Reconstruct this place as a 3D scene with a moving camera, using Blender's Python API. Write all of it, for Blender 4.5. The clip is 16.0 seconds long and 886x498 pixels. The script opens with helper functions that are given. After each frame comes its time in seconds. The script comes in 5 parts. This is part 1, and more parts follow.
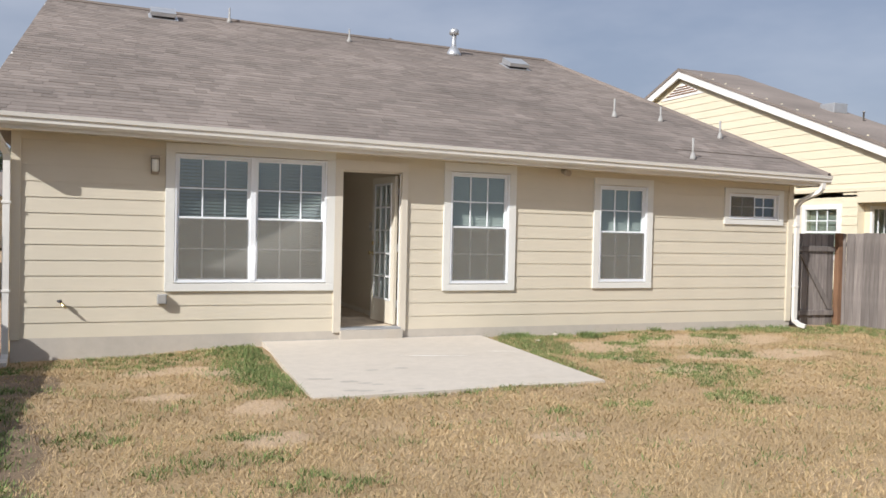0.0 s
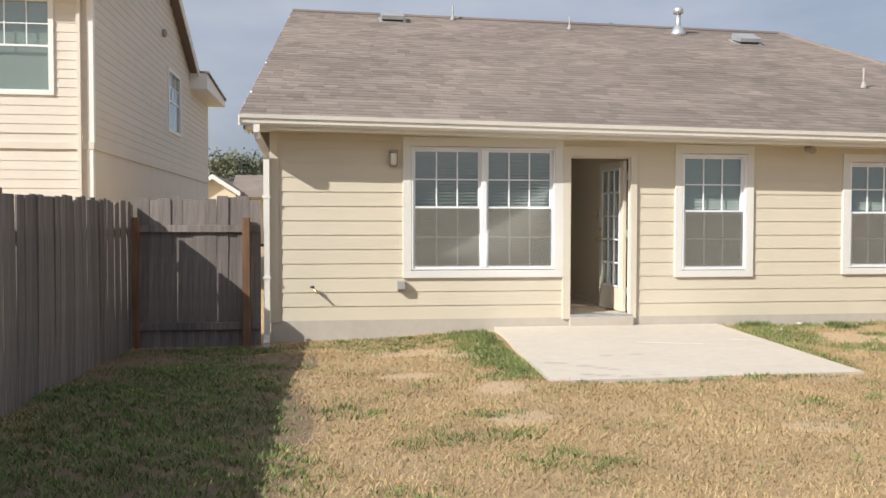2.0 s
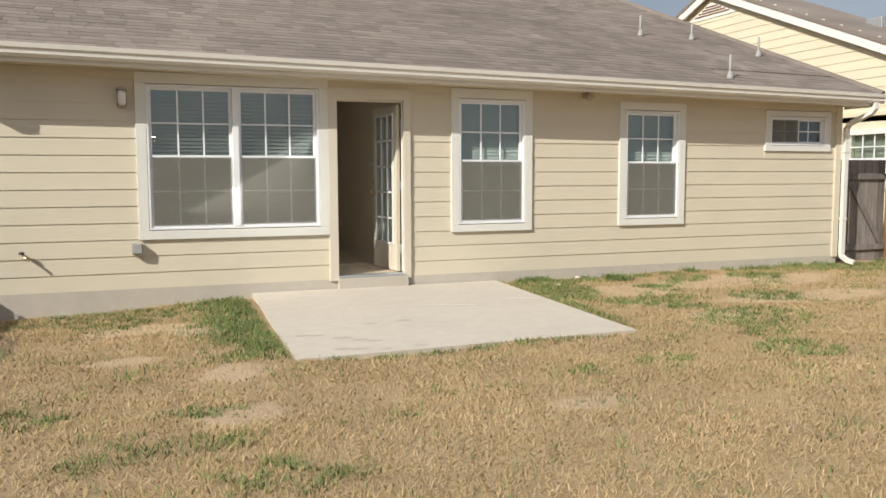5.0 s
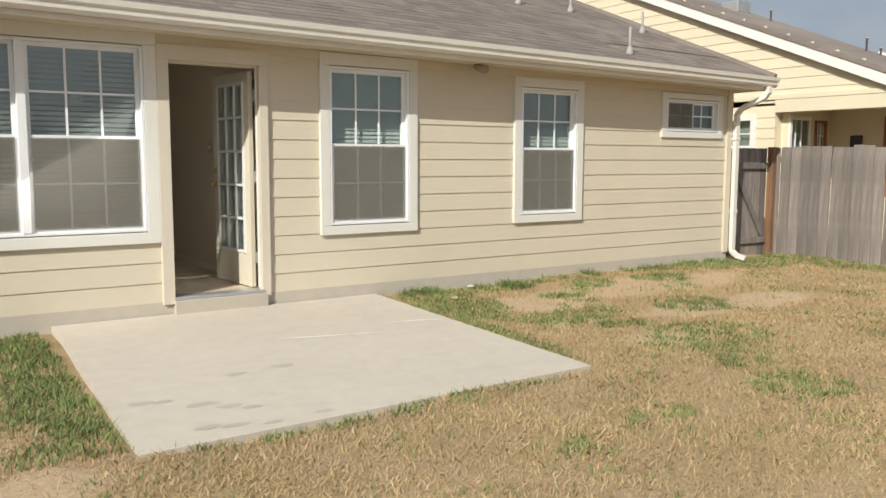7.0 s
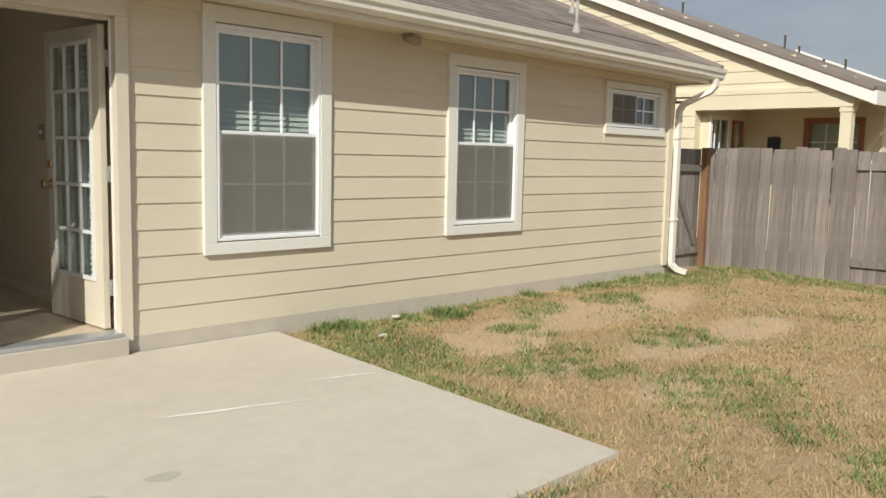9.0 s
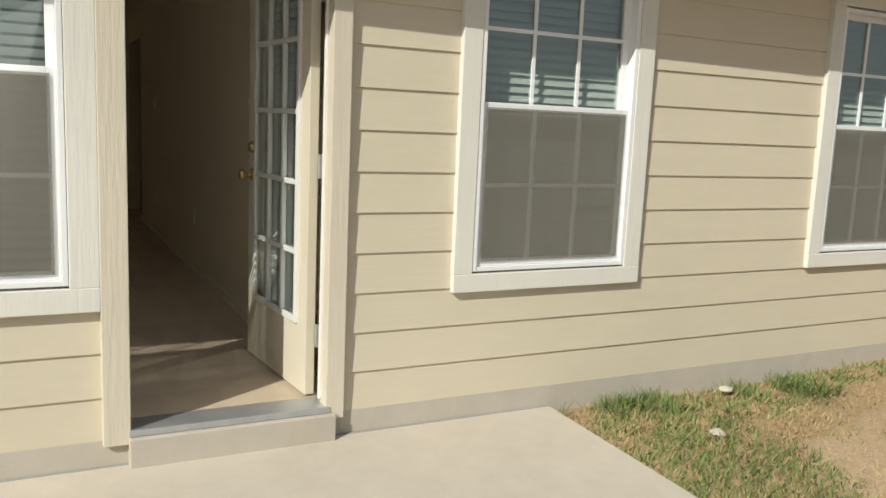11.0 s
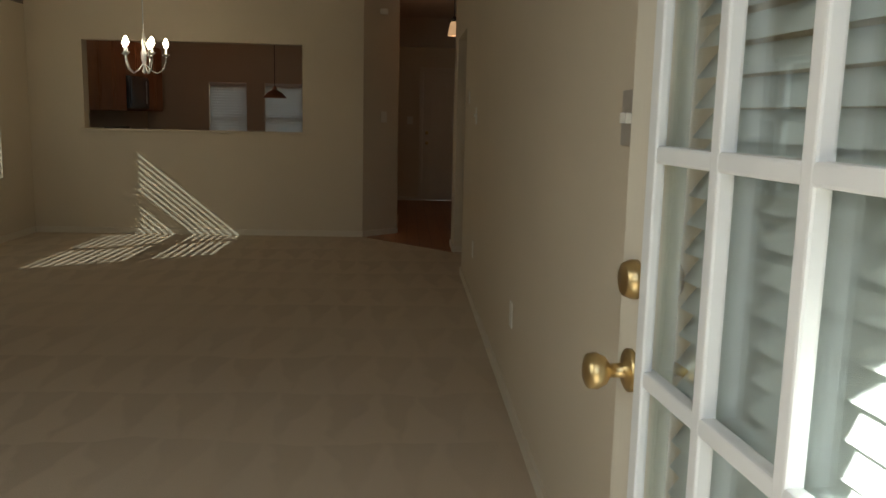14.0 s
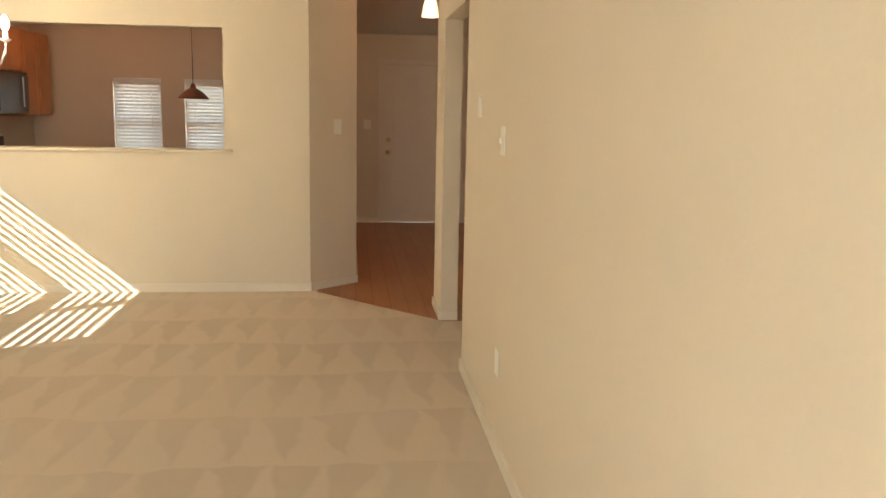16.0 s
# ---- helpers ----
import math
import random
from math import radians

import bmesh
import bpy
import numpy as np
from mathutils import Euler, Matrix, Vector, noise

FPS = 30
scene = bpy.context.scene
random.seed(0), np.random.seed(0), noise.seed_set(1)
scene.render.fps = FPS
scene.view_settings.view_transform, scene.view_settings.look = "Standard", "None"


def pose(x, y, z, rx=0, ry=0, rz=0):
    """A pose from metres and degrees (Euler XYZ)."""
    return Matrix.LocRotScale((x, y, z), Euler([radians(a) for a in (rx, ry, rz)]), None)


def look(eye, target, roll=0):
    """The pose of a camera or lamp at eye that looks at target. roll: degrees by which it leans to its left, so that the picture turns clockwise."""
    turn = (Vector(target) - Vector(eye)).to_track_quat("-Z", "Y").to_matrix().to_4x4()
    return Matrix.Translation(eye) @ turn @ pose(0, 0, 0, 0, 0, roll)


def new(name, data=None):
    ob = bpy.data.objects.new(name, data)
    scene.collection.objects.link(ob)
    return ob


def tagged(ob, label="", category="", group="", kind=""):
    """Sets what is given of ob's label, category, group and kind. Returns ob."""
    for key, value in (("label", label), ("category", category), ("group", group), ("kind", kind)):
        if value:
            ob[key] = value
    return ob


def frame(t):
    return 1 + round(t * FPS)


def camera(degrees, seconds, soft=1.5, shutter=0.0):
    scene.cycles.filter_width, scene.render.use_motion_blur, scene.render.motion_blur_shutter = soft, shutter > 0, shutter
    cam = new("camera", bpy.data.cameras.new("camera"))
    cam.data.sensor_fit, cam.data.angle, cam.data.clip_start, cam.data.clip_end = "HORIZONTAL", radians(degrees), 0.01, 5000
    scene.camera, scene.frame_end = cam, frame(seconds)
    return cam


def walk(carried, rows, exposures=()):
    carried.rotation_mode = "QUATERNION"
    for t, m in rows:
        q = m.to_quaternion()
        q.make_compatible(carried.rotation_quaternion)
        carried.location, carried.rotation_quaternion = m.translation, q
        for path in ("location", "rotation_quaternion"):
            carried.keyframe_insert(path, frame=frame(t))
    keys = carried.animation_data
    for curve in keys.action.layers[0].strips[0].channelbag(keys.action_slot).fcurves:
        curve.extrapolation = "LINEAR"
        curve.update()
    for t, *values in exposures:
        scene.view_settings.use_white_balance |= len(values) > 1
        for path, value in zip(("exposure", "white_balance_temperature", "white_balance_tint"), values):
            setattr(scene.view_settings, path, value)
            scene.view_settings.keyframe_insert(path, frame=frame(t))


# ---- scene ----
cam = camera(56.5, 16.0)

PATH = [
    (0, (-2.827, -10.447, 1.492), (-2.076, -8.594, 1.450), 1.3),
    (0.5, (-2.976, -10.489, 1.467), (-2.460, -8.558, 1.411), 1.1),
    (1, (-3.094, -10.495, 1.460), (-2.737, -8.529, 1.394), 0.7),
    (1.5, (-3.058, -10.449, 1.429), (-2.794, -8.467, 1.364), 0.2),
    (2, (-3.041, -10.452, 1.413), (-2.785, -8.469, 1.347), 0.1),
    (2.5, (-3.027, -10.494, 1.444), (-2.695, -8.523, 1.369), 0.2),
    (3, (-3.022, -10.398, 1.468), (-2.579, -8.451, 1.357), 0.2),
    (3.5, (-2.970, -10.138, 1.448), (-2.428, -8.218, 1.309), -0.2),
    (4, (-2.672, -10.041, 1.390), (-2.083, -8.136, 1.236), -0.2),
    (6.5, (-2.128, -7.828, 1.418), (-1.142, -6.102, 1.200), -0.0),
    (7, (-2.069, -7.289, 1.432), (-0.959, -5.639, 1.214), 0.2),
    (7.5, (-1.954, -6.815, 1.433), (-0.717, -5.258, 1.216), 0.5),
    (8, (-1.746, -6.348, 1.422), (-0.394, -4.890, 1.210), 0.8),
    (8.2, (-1.702, -6.156, 1.443), (-0.297, -4.749, 1.229), 1.2),
    (10.3, (-0.674, -4.073, 1.382), (0.456, -2.443, 1.126), 2.1),
    (10.5, (-0.561, -3.882, 1.396), (0.494, -2.203, 1.132), 2.3),
    (11, (-0.364, -3.346, 1.470), (0.538, -1.587, 1.168), 2.5),
    (11.5, (-0.208, -2.836, 1.518), (0.561, -1.019, 1.193), 2.6),
    (12, (-0.045, -2.282, 1.530), (0.582, -0.413, 1.194), 2.6),
    (12.5, (0.083, -1.712, 1.545), (0.614, 0.179, 1.167), 2.6),
    (13, (0.319, -1.183, 1.519), (0.598, 0.758, 1.129), 2.3),
    (13.5, (0.345, -0.737, 1.533), (0.470, 1.224, 1.161), 2.8),
    (14, (0.342, -0.294, 1.539), (0.440, 1.678, 1.222), 1.3),
    (14.5, (0.362, 0.330, 1.597), (0.489, 2.301, 1.281), 1.4),
    (15, (0.268, 1.030, 1.727), (0.373, 2.999, 1.391), 1.1),
    (15.5, (0.252, 1.606, 1.675), (0.307, 3.580, 1.357), 0.5),
    (16, (0.217, 2.168, 1.673), (0.440, 4.128, 1.340), 1.1),
]
EXPOSURE = [
    (0, 0.22, 6000, 12), (1.5, 0.30, 6300, 11), (2.0, 0.38, 6300, 11), (3.0, 0.36, 6350, 10), (4.0, 0.22, 6400, 9), (8.0, 0.05, 6450, 7), (11.0, -0.08, 6500, 5), (12.5, 0.0, 6450, 4), (13.0, 0.02, 6450, 4), (13.5, 0.28, 6500, 3),
    (14.0, 1.78, 6050, 3), (14.5, 3.20, 6100, 6), (15.0, 4.08, 6400, 9), (15.5, 4.42, 6300, 8), (16.0, 4.52, 6250, 7),
]
walk(cam, [(t, look(*p)) for t, *p in PATH], EXPOSURE)

# ---- light ----
SUN = Vector((0.70, 0.41, -0.57))
world = bpy.data.worlds.new("sky")
scene.world = world
world.use_nodes = True
wn = world.node_tree
sky = wn.nodes.new("ShaderNodeTexSky")
sky.sky_type = "NISHITA"
sky.sun_disc = False
sky.sun_elevation = radians(35)
sky.sun_rotation = radians(239.6)
sky.air_density, sky.dust_density, sky.ozone_density = 1.0, 3.5, 1.2
wn.nodes["Background"].inputs["Strength"].default_value = 0.10
haze = wn.nodes.new("ShaderNodeMix")
haze.data_type = "RGBA"
haze.inputs[0].default_value = 0.72
# thin drifting cloud over a hazy sky
sky_co = wn.nodes.new("ShaderNodeTexCoord")
sky_map = wn.nodes.new("ShaderNodeMapping")
sky_map.inputs["Scale"].default_value = (1.0, 1.0, 2.6)
sky_noise = wn.nodes.new("ShaderNodeTexNoise")
sky_noise.inputs["Scale"].default_value, sky_noise.inputs["Detail"].default_value, sky_noise.inputs["Roughness"].default_value = 2.6, 5.0, 0.55
cloud = wn.nodes.new("ShaderNodeMapRange")
cloud.inputs[1].default_value, cloud.inputs[2].default_value = 0.36, 0.66
veil = wn.nodes.new("ShaderNodeMix")
veil.data_type = "RGBA"
veil.inputs[6].default_value, veil.inputs[7].default_value = (3.0, 3.3, 3.9, 1), (4.7, 4.8, 5.15, 1)
wn.links.new(sky_co.outputs["Generated"], sky_map.inputs["Vector"])
wn.links.new(sky_map.outputs[0], sky_noise.inputs["Vector"])
wn.links.new(sky_noise.outputs[0], cloud.inputs[0])
wn.links.new(cloud.outputs[0], veil.inputs[0])
wn.links.new(veil.outputs[2], haze.inputs[7])
wn.links.new(sky.outputs[0], haze.inputs[6])
wn.links.new(haze.outputs[2], wn.nodes["Background"].inputs["Color"])
sun = new("sun", bpy.data.lights.new("sun", "SUN"))
sun.data.energy, sun.data.angle, sun.data.color = 4.35, radians(0.3), (1.0, 0.955, 0.87)
sun.matrix_world = look((0, 0, 20), Vector((0, 0, 20)) + SUN)


def lamp(name, at, watts, colour, radius):
    ob = new(name, bpy.data.lights.new(name, "POINT"))
    ob.data.energy, ob.data.color, ob.data.shadow_soft_size = watts, colour, radius
    ob.location = at
    return ob


def window_light(name, at, toward, w, h, watts):
    """An area lamp added at a window's opening to stand in for the sky's light."""
    ob = new(name, bpy.data.lights.new(name, "AREA"))
    ob.data.shape, ob.data.size, ob.data.size_y = "RECTANGLE", w, h
    ob.data.energy, ob.data.color = watts, (1.0, 0.95, 0.88)
    ob.matrix_world = look(at, toward)
    return ob


window_light("twin_window_light", (-1.14, 0.21, 1.57), (-0.5, 1.9, 0.4), 1.7, 1.4, 4.8)
window_light("side_window_light", (-3.62, 7.08, 1.5), (0, 6.4, 1.2), 1.8, 1.1, 0.10)

# ---- materials ----
class Nodes:
    """A small node tree builder."""

    def __init__(self, name):
        self.m = bpy.data.materials.new(name)
        self.m.use_nodes = True
        self.t = self.m.node_tree
        self.b = self.t.nodes["Principled BSDF"]
        self.co = self.t.nodes.new("ShaderNodeTexCoord").outputs["Object"]

    def node(self, kind, **inputs):
        n = self.t.nodes.new("ShaderNode" + kind)
        for k, v in inputs.items():
            self.put(n.inputs[k.replace("_", " ")], v)
        return n

    def put(self, socket, v):
        if isinstance(v, bpy.types.NodeSocket):
            self.t.links.new(v, socket)
        else:
            socket.default_value = v

    def scaled(self, s):
        n = self.node("Mapping")
        self.put(n.inputs["Vector"], self.co)
        n.inputs["Scale"].default_value = s
        return n.outputs[0]

    def noise(self, scale, detail=4.0, rough=0.6, stretch=(1, 1, 1)):
        n = self.node("TexNoise", Scale=scale, Detail=detail, Roughness=rough)
        self.put(n.inputs["Vector"], self.scaled(stretch))
        return n.outputs[0]

    def ramp(self, fac, lo, hi):
        n = self.node("MapRange")
        for i, v in enumerate((fac, lo, hi, 0.0, 1.0)):
            self.put(n.inputs[i], v)
        return n.outputs[0]

    def math(self, op, a, b=0.0):
        n = self.node("Math")
        n.operation = op
        self.put(n.inputs[0], a)
        self.put(n.inputs[1], b)
        return n.outputs[0]

    def mix(self, fac, a, b):
        n = self.t.nodes.new("ShaderNodeMix")
        n.data_type = "RGBA"
        self.put(n.inputs[0], fac)
        for i, v in ((6, a), (7, b)):
            self.put(n.inputs[i], (*v, 1) if isinstance(v, tuple) else v)
        return n.outputs[2]

    def shade(self, colour, amount):
        """Brightness moved up and down by amount, a value about 1."""
        n = self.node("HueSaturation", Value=amount)
        self.put(n.inputs["Color"], (*colour, 1) if isinstance(colour, tuple) else colour)
        return n.outputs[0]

    def bump(self, height, strength, dist):
        n = self.node("Bump", Strength=strength, Distance=dist)
        self.put(n.inputs["Height"], height)
        self.put(self.b.inputs["Normal"], n.outputs[0])

    def done(self, colour, rough, metal=0.0):
        self.put(self.b.inputs["Base Color"], (*colour, 1) if isinstance(colour, tuple) else colour)
        self.put(self.b.inputs["Roughness"], rough)
        self.b.inputs["Metallic"].default_value = metal
        return self.m


def plain(name, colour, rough=0.6, vary=0.12, scale=3.0, fine=60.0, bump=0.15, stretch=(1, 1, 1), metal=0.0, piece=0.0):
    """A painted, stained or bare surface with patches, fine grain and relief."""
    k = Nodes(name)
    big = k.ramp(k.noise(scale, 3, 0.6), 0.3, 0.7)
    small = k.ramp(k.noise(fine, 4, 0.6, stretch), 0.25, 0.75)
    v = k.math("ADD", k.math("MULTIPLY", big, vary), k.math("MULTIPLY", small, vary * 0.7))
    v = k.math("ADD", v, 1.0 - vary * 0.85)
    if piece:
        rnd = k.t.nodes.new("ShaderNodeObjectInfo").outputs["Random"]
        v = k.math("MULTIPLY", v, k.math("ADD", k.math("MULTIPLY", rnd, piece), 1.0 - piece / 2))
    if bump:
        k.bump(small, bump, 0.004)
    r = k.math("ADD", k.math("MULTIPLY", small, 0.12), rough - 0.06)
    return k.done(k.shade(colour, v), r, metal)


def glass(name, tint=(1, 1, 1), extra=0.0):
    """A thin pane: clear, with a mirror that grows with the angle."""
    k = Nodes(name)
    f = k.math("ADD", k.math("MULTIPLY", k.math("POWER", k.node("LayerWeight", Blend=0.5).outputs["Facing"], 4.0), 0.8), 0.04 + extra)
    mix = k.node("MixShader")
    k.put(mix.inputs[0], f)
    k.put(mix.inputs[1], k.node("BsdfTransparent", Color=(*tint, 1)).outputs[0])
    k.put(mix.inputs[2], k.node("BsdfGlossy", Color=(0.9, 0.95, 1, 1), Roughness=0.02).outputs[0])
    k.put(k.t.nodes["Material Output"].inputs[0], mix.outputs[0])
    return k.m


def mesh_screen(name):
    k = Nodes(name)
    mix = k.node("MixShader", Fac=0.50)
    k.put(mix.inputs[1], k.node("BsdfTransparent").outputs[0])
    k.put(mix.inputs[2], k.node("BsdfDiffuse", Color=(0.245, 0.235, 0.205, 1)).outputs[0])
    k.put(k.t.nodes["Material Output"].inputs[0], mix.outputs[0])
    return k.m


def glow(name, colour, strength):
    k = Nodes(name)
    k.b.inputs["Emission Color"].default_value = (*colour, 1)
    k.b.inputs["Emission Strength"].default_value = strength
    return k.done((0.9, 0.85, 0.75), 0.4)


def concrete(name, colour, stain=0.35):
    k = Nodes(name)
    big = k.ramp(k.noise(0.9, 4, 0.6), 0.35, 0.7)
    mid = k.ramp(k.noise(7, 5, 0.65), 0.3, 0.75)
    fine = k.noise(140, 3, 0.7)
    c = k.mix(k.math("MULTIPLY", big, stain), colour, tuple(v * 0.82 for v in colour))
    blot = k.ramp(k.noise(2.3, 3, 0.5), 0.62, 0.74)
    c = k.mix(k.math("MULTIPLY", blot, 0.35), c, (0.50, 0.43, 0.34))
    c = k.shade(c, k.math("ADD", k.math("MULTIPLY", mid, 0.12), 0.94))
    c = k.shade(c, k.math("ADD", k.math("MULTIPLY", fine, 0.16), 0.92))
    k.bump(fine, 0.25, 0.003)
    return k.done(c, 0.9)


def roof_shingle(name):
    k = Nodes(name)
    geo = k.t.nodes.new("ShaderNodeNewGeometry").outputs["Random Per Island"]
    rnd = k.t.nodes.new("ShaderNodeObjectInfo").outputs["Random"]
    r = k.math("FRACT", k.math("ADD", geo, rnd))
    c = k.mix(r, (0.178, 0.147, 0.125), (0.25, 0.209, 0.18))
    big = k.ramp(k.noise(0.55, 3, 0.5), 0.3, 0.7)
    c = k.shade(c, k.math("ADD", k.math("MULTIPLY", big, 0.25), 0.88))
    drift = k.ramp(k.noise(1.5, 4, 0.6, (0.35, 1.0, 1.0)), 0.32, 0.68)
    c = k.shade(c, k.math("ADD", k.math("MULTIPLY", drift, 0.26), 0.87))
    grit = k.noise(260, 2, 0.7)
    c = k.shade(c, k.math("ADD", k.math("MULTIPLY", grit, 0.7), 0.65))
    k.bump(grit, 0.4, 0.003)
    return k.done(c, 0.95)


def weathered_wood(name, lo, hi):
    k = Nodes(name)
    rnd = k.t.nodes.new("ShaderNodeObjectInfo").outputs["Random"]
    grain = k.ramp(k.noise(26, 6, 0.7, (1.0, 1.0, 0.06)), 0.25, 0.75)
    big = k.ramp(k.noise(1.1, 3, 0.6), 0.3, 0.72)
    c = k.mix(grain, lo, hi)
    c = k.shade(c, k.math("ADD", k.math("MULTIPLY", big, 0.4), 0.78))
    c = k.shade(c, k.math("ADD", k.math("MULTIPLY", rnd, 0.45), 0.78))
    low = k.noise(5, 4, 0.7, (1, 1, 0.3))
    c = k.mix(k.math("MULTIPLY", k.ramp(low, 0.6, 0.8), 0.35), c, (0.23, 0.19, 0.15))
    k.bump(grain, 0.6, 0.004)
    return k.done(c, 0.92)


def turf(name):
    """Bare soil, straw thatch and green patches."""
    k = Nodes(name)
    a = k.ramp(k.noise(0.8, 5, 0.62), 0.40, 0.62)
    b = k.ramp(k.noise(3.1, 5, 0.7), 0.35, 0.7)
    fine = k.noise(90, 4, 0.75)
    c = k.mix(b, (0.38, 0.27, 0.14), (0.45, 0.335, 0.185))
    c = k.mix(k.math("MULTIPLY", a, 0.5), c, (0.46, 0.335, 0.21))
    bare = k.node("Attribute")
    bare.attribute_name = "bare"
    edge = k.ramp(k.math("ADD", bare.outputs["Fac"], k.math("MULTIPLY", k.noise(6, 5, 0.7), 0.5)), 0.30, 0.62)
    c = k.mix(k.math("MULTIPLY", edge, 0.85), c, (0.55, 0.40, 0.255))
    # soil colour darkened by the fence to deepen its shade
    fence_shade = k.node("Attribute")
    fence_shade.attribute_name = "fence_shade"
    dark = k.ramp(k.math("ADD", fence_shade.outputs["Fac"], k.math("MULTIPLY", k.noise(4, 5, 0.7), 0.5)), 0.32, 0.62)
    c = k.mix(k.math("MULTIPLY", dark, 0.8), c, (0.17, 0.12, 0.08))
    litter = k.ramp(k.noise(38, 5, 0.8), 0.35, 0.68)
    c = k.shade(c, k.math("ADD", k.math("MULTIPLY", litter, 0.4), 0.76))
    c = k.shade(c, k.math("ADD", k.math("MULTIPLY", fine, 0.8), 0.64))
    k.bump(litter, 0.5, 0.012)
    return k.done(c, 0.97)


def blade(name, lo, hi):
    k = Nodes(name)
    r = k.t.nodes.new("ShaderNodeNewGeometry").outputs["Random Per Island"]
    c = k.mix(r, lo, hi)
    big = k.ramp(k.noise(1.3, 3, 0.6), 0.3, 0.7)
    c = k.shade(c, k.math("ADD", k.math("MULTIPLY", big, 0.35), 0.82))
    return k.done(c, 0.85)


def carpet(name):
    k = Nodes(name)
    xyz = k.node("SeparateXYZ")
    k.put(xyz.inputs[0], k.co)
    wob = k.math("MULTIPLY", k.noise(1.6, 3, 0.6), 0.30)
    row = k.math("DIVIDE", k.math("ADD", xyz.outputs[1], wob), 0.62)
    f = k.math("FRACT", row)
    shift = k.math("MULTIPLY", k.math("FLOOR", row), 0.37)
    g = k.math("PINGPONG", k.math("ADD", k.math("DIVIDE", k.math("ADD", xyz.outputs[0], wob), 0.12), shift), 1.0)
    tri = k.ramp(k.math("SUBTRACT", k.math("ADD", f, k.math("MULTIPLY", k.noise(5.0, 3, 0.6), 0.38)), k.math("ADD", g, 0.25)), -0.10, 0.12)
    fade = k.ramp(k.noise(0.9, 2, 0.5), 0.35, 0.65)
    tuft = k.noise(420, 3, 0.8)
    c = k.mix(k.math("MULTIPLY", tri, k.math("ADD", k.math("MULTIPLY", fade, 0.36), 0.12)), (0.63, 0.52, 0.39), (0.48, 0.385, 0.28))
    c = k.shade(c, k.math("ADD", k.math("MULTIPLY", tuft, 0.5), 0.75))
    k.bump(tuft, 0.7, 0.006)
    return k.done(c, 0.98)


def laminate(name):
    k = Nodes(name)
    br = k.node("TexBrick", Scale=1.0, Mortar_Size=0.002)
    br.inputs["Brick Width"].default_value, br.inputs["Row Height"].default_value = 1.1, 0.13
    m = k.node("Mapping")
    k.put(m.inputs["Vector"], k.co)
    m.inputs["Rotation"].default_value = (0, 0, radians(90))
    k.put(br.inputs["Vector"], m.outputs[0])
    br.inputs["Color1"].default_value, br.inputs["Color2"].default_value = (0.30, 0.12, 0.05, 1), (0.36, 0.155, 0.07, 1)
    br.inputs["Mortar"].default_value = (0.10, 0.04, 0.02, 1)
    grain = k.noise(30, 5, 0.7, (1, 0.06, 1))
    c = k.shade(br.outputs[0], k.math("ADD", k.math("MULTIPLY", grain, 0.5), 0.75))
    return k.done(c, 0.35)


M_SIDING = plain("siding_paint", (0.63, 0.565, 0.44), 0.62, 0.05, 1.4, 45, 0.12, (0.12, 1, 1), piece=0.03)
M_TRIM = plain("trim_paint", (0.64, 0.58, 0.475), 0.6, 0.05, 2, 55, 0.35, (1, 1, 0.10))
M_CASING = plain("casing_paint", (0.72, 0.705, 0.65), 0.6, 0.05, 2, 40, 0.3, (1, 1, 0.08))
M_VINYL = plain("white_vinyl", (0.82, 0.83, 0.84), 0.35, 0.04, 3, 30, 0.03)
M_GUTTER = plain("gutter_enamel", (0.76, 0.73, 0.67), 0.4, 0.08, 2, 25, 0.05)
M_CONC = concrete("patio_concrete", (0.575, 0.515, 0.435))
M_FOUND = concrete("foundation_concrete", (0.52, 0.47, 0.40), 0.5)
M_ROOF = roof_shingle("asphalt_shingle")
M_PICKET = weathered_wood("grey_cedar", (0.125, 0.105, 0.094), (0.29, 0.255, 0.23))
M_POST = weathered_wood("brown_cedar", (0.13, 0.065, 0.035), (0.28, 0.16, 0.09))
M_SOIL = turf("dry_turf")
M_STRAW = blade("straw_blade", (0.34, 0.235, 0.10), (0.58, 0.43, 0.245))
M_GREEN = blade("green_blade", (0.085, 0.14, 0.035), (0.25, 0.30, 0.10))
M_GLASS = glass("window_glass", (0.75, 0.795, 0.765), 0.08)
M_CLEAR = glass("door_glass", (0.93, 0.96, 0.95), 0.02)
M_SCREEN = mesh_screen("insect_screen")
M_SLAT = plain("blind_slat", (0.74, 0.75, 0.72), 0.5, 0.04, 4, 30, 0.02)
M_DOOR = plain("door_paint", (0.68, 0.62, 0.50), 0.45, 0.05, 2, 35, 0.15, (1, 1, 0.1))
M_GRILLE = plain("door_grille", (0.72, 0.72, 0.70), 0.4, 0.04, 3, 30, 0.03)
M_BRASS = plain("brass", (0.62, 0.47, 0.23), 0.34, 0.1, 8, 80, 0.03, metal=1.0)
M_STEEL = plain("galvanised", (0.55, 0.56, 0.57), 0.45, 0.15, 6, 60, 0.05, metal=0.7)
M_DARK = plain("dark_metal", (0.035, 0.035, 0.04), 0.4, 0.1, 5, 50, 0.05)
M_FLOOD = plain("bronze_enamel", (0.36, 0.30, 0.23), 0.45, 0.1, 5, 50, 0.05)
M_PVC = plain("grey_pvc", (0.34, 0.33, 0.31), 0.6, 0.1, 5, 50, 0.05)
M_WALL = plain("interior_paint", (0.66, 0.575, 0.44), 0.75, 0.04, 1.0, 55, 0.10)
M_CEIL = plain("ceiling_paint", (0.78, 0.75, 0.68), 0.85, 0.04, 1.0, 90, 0.5)
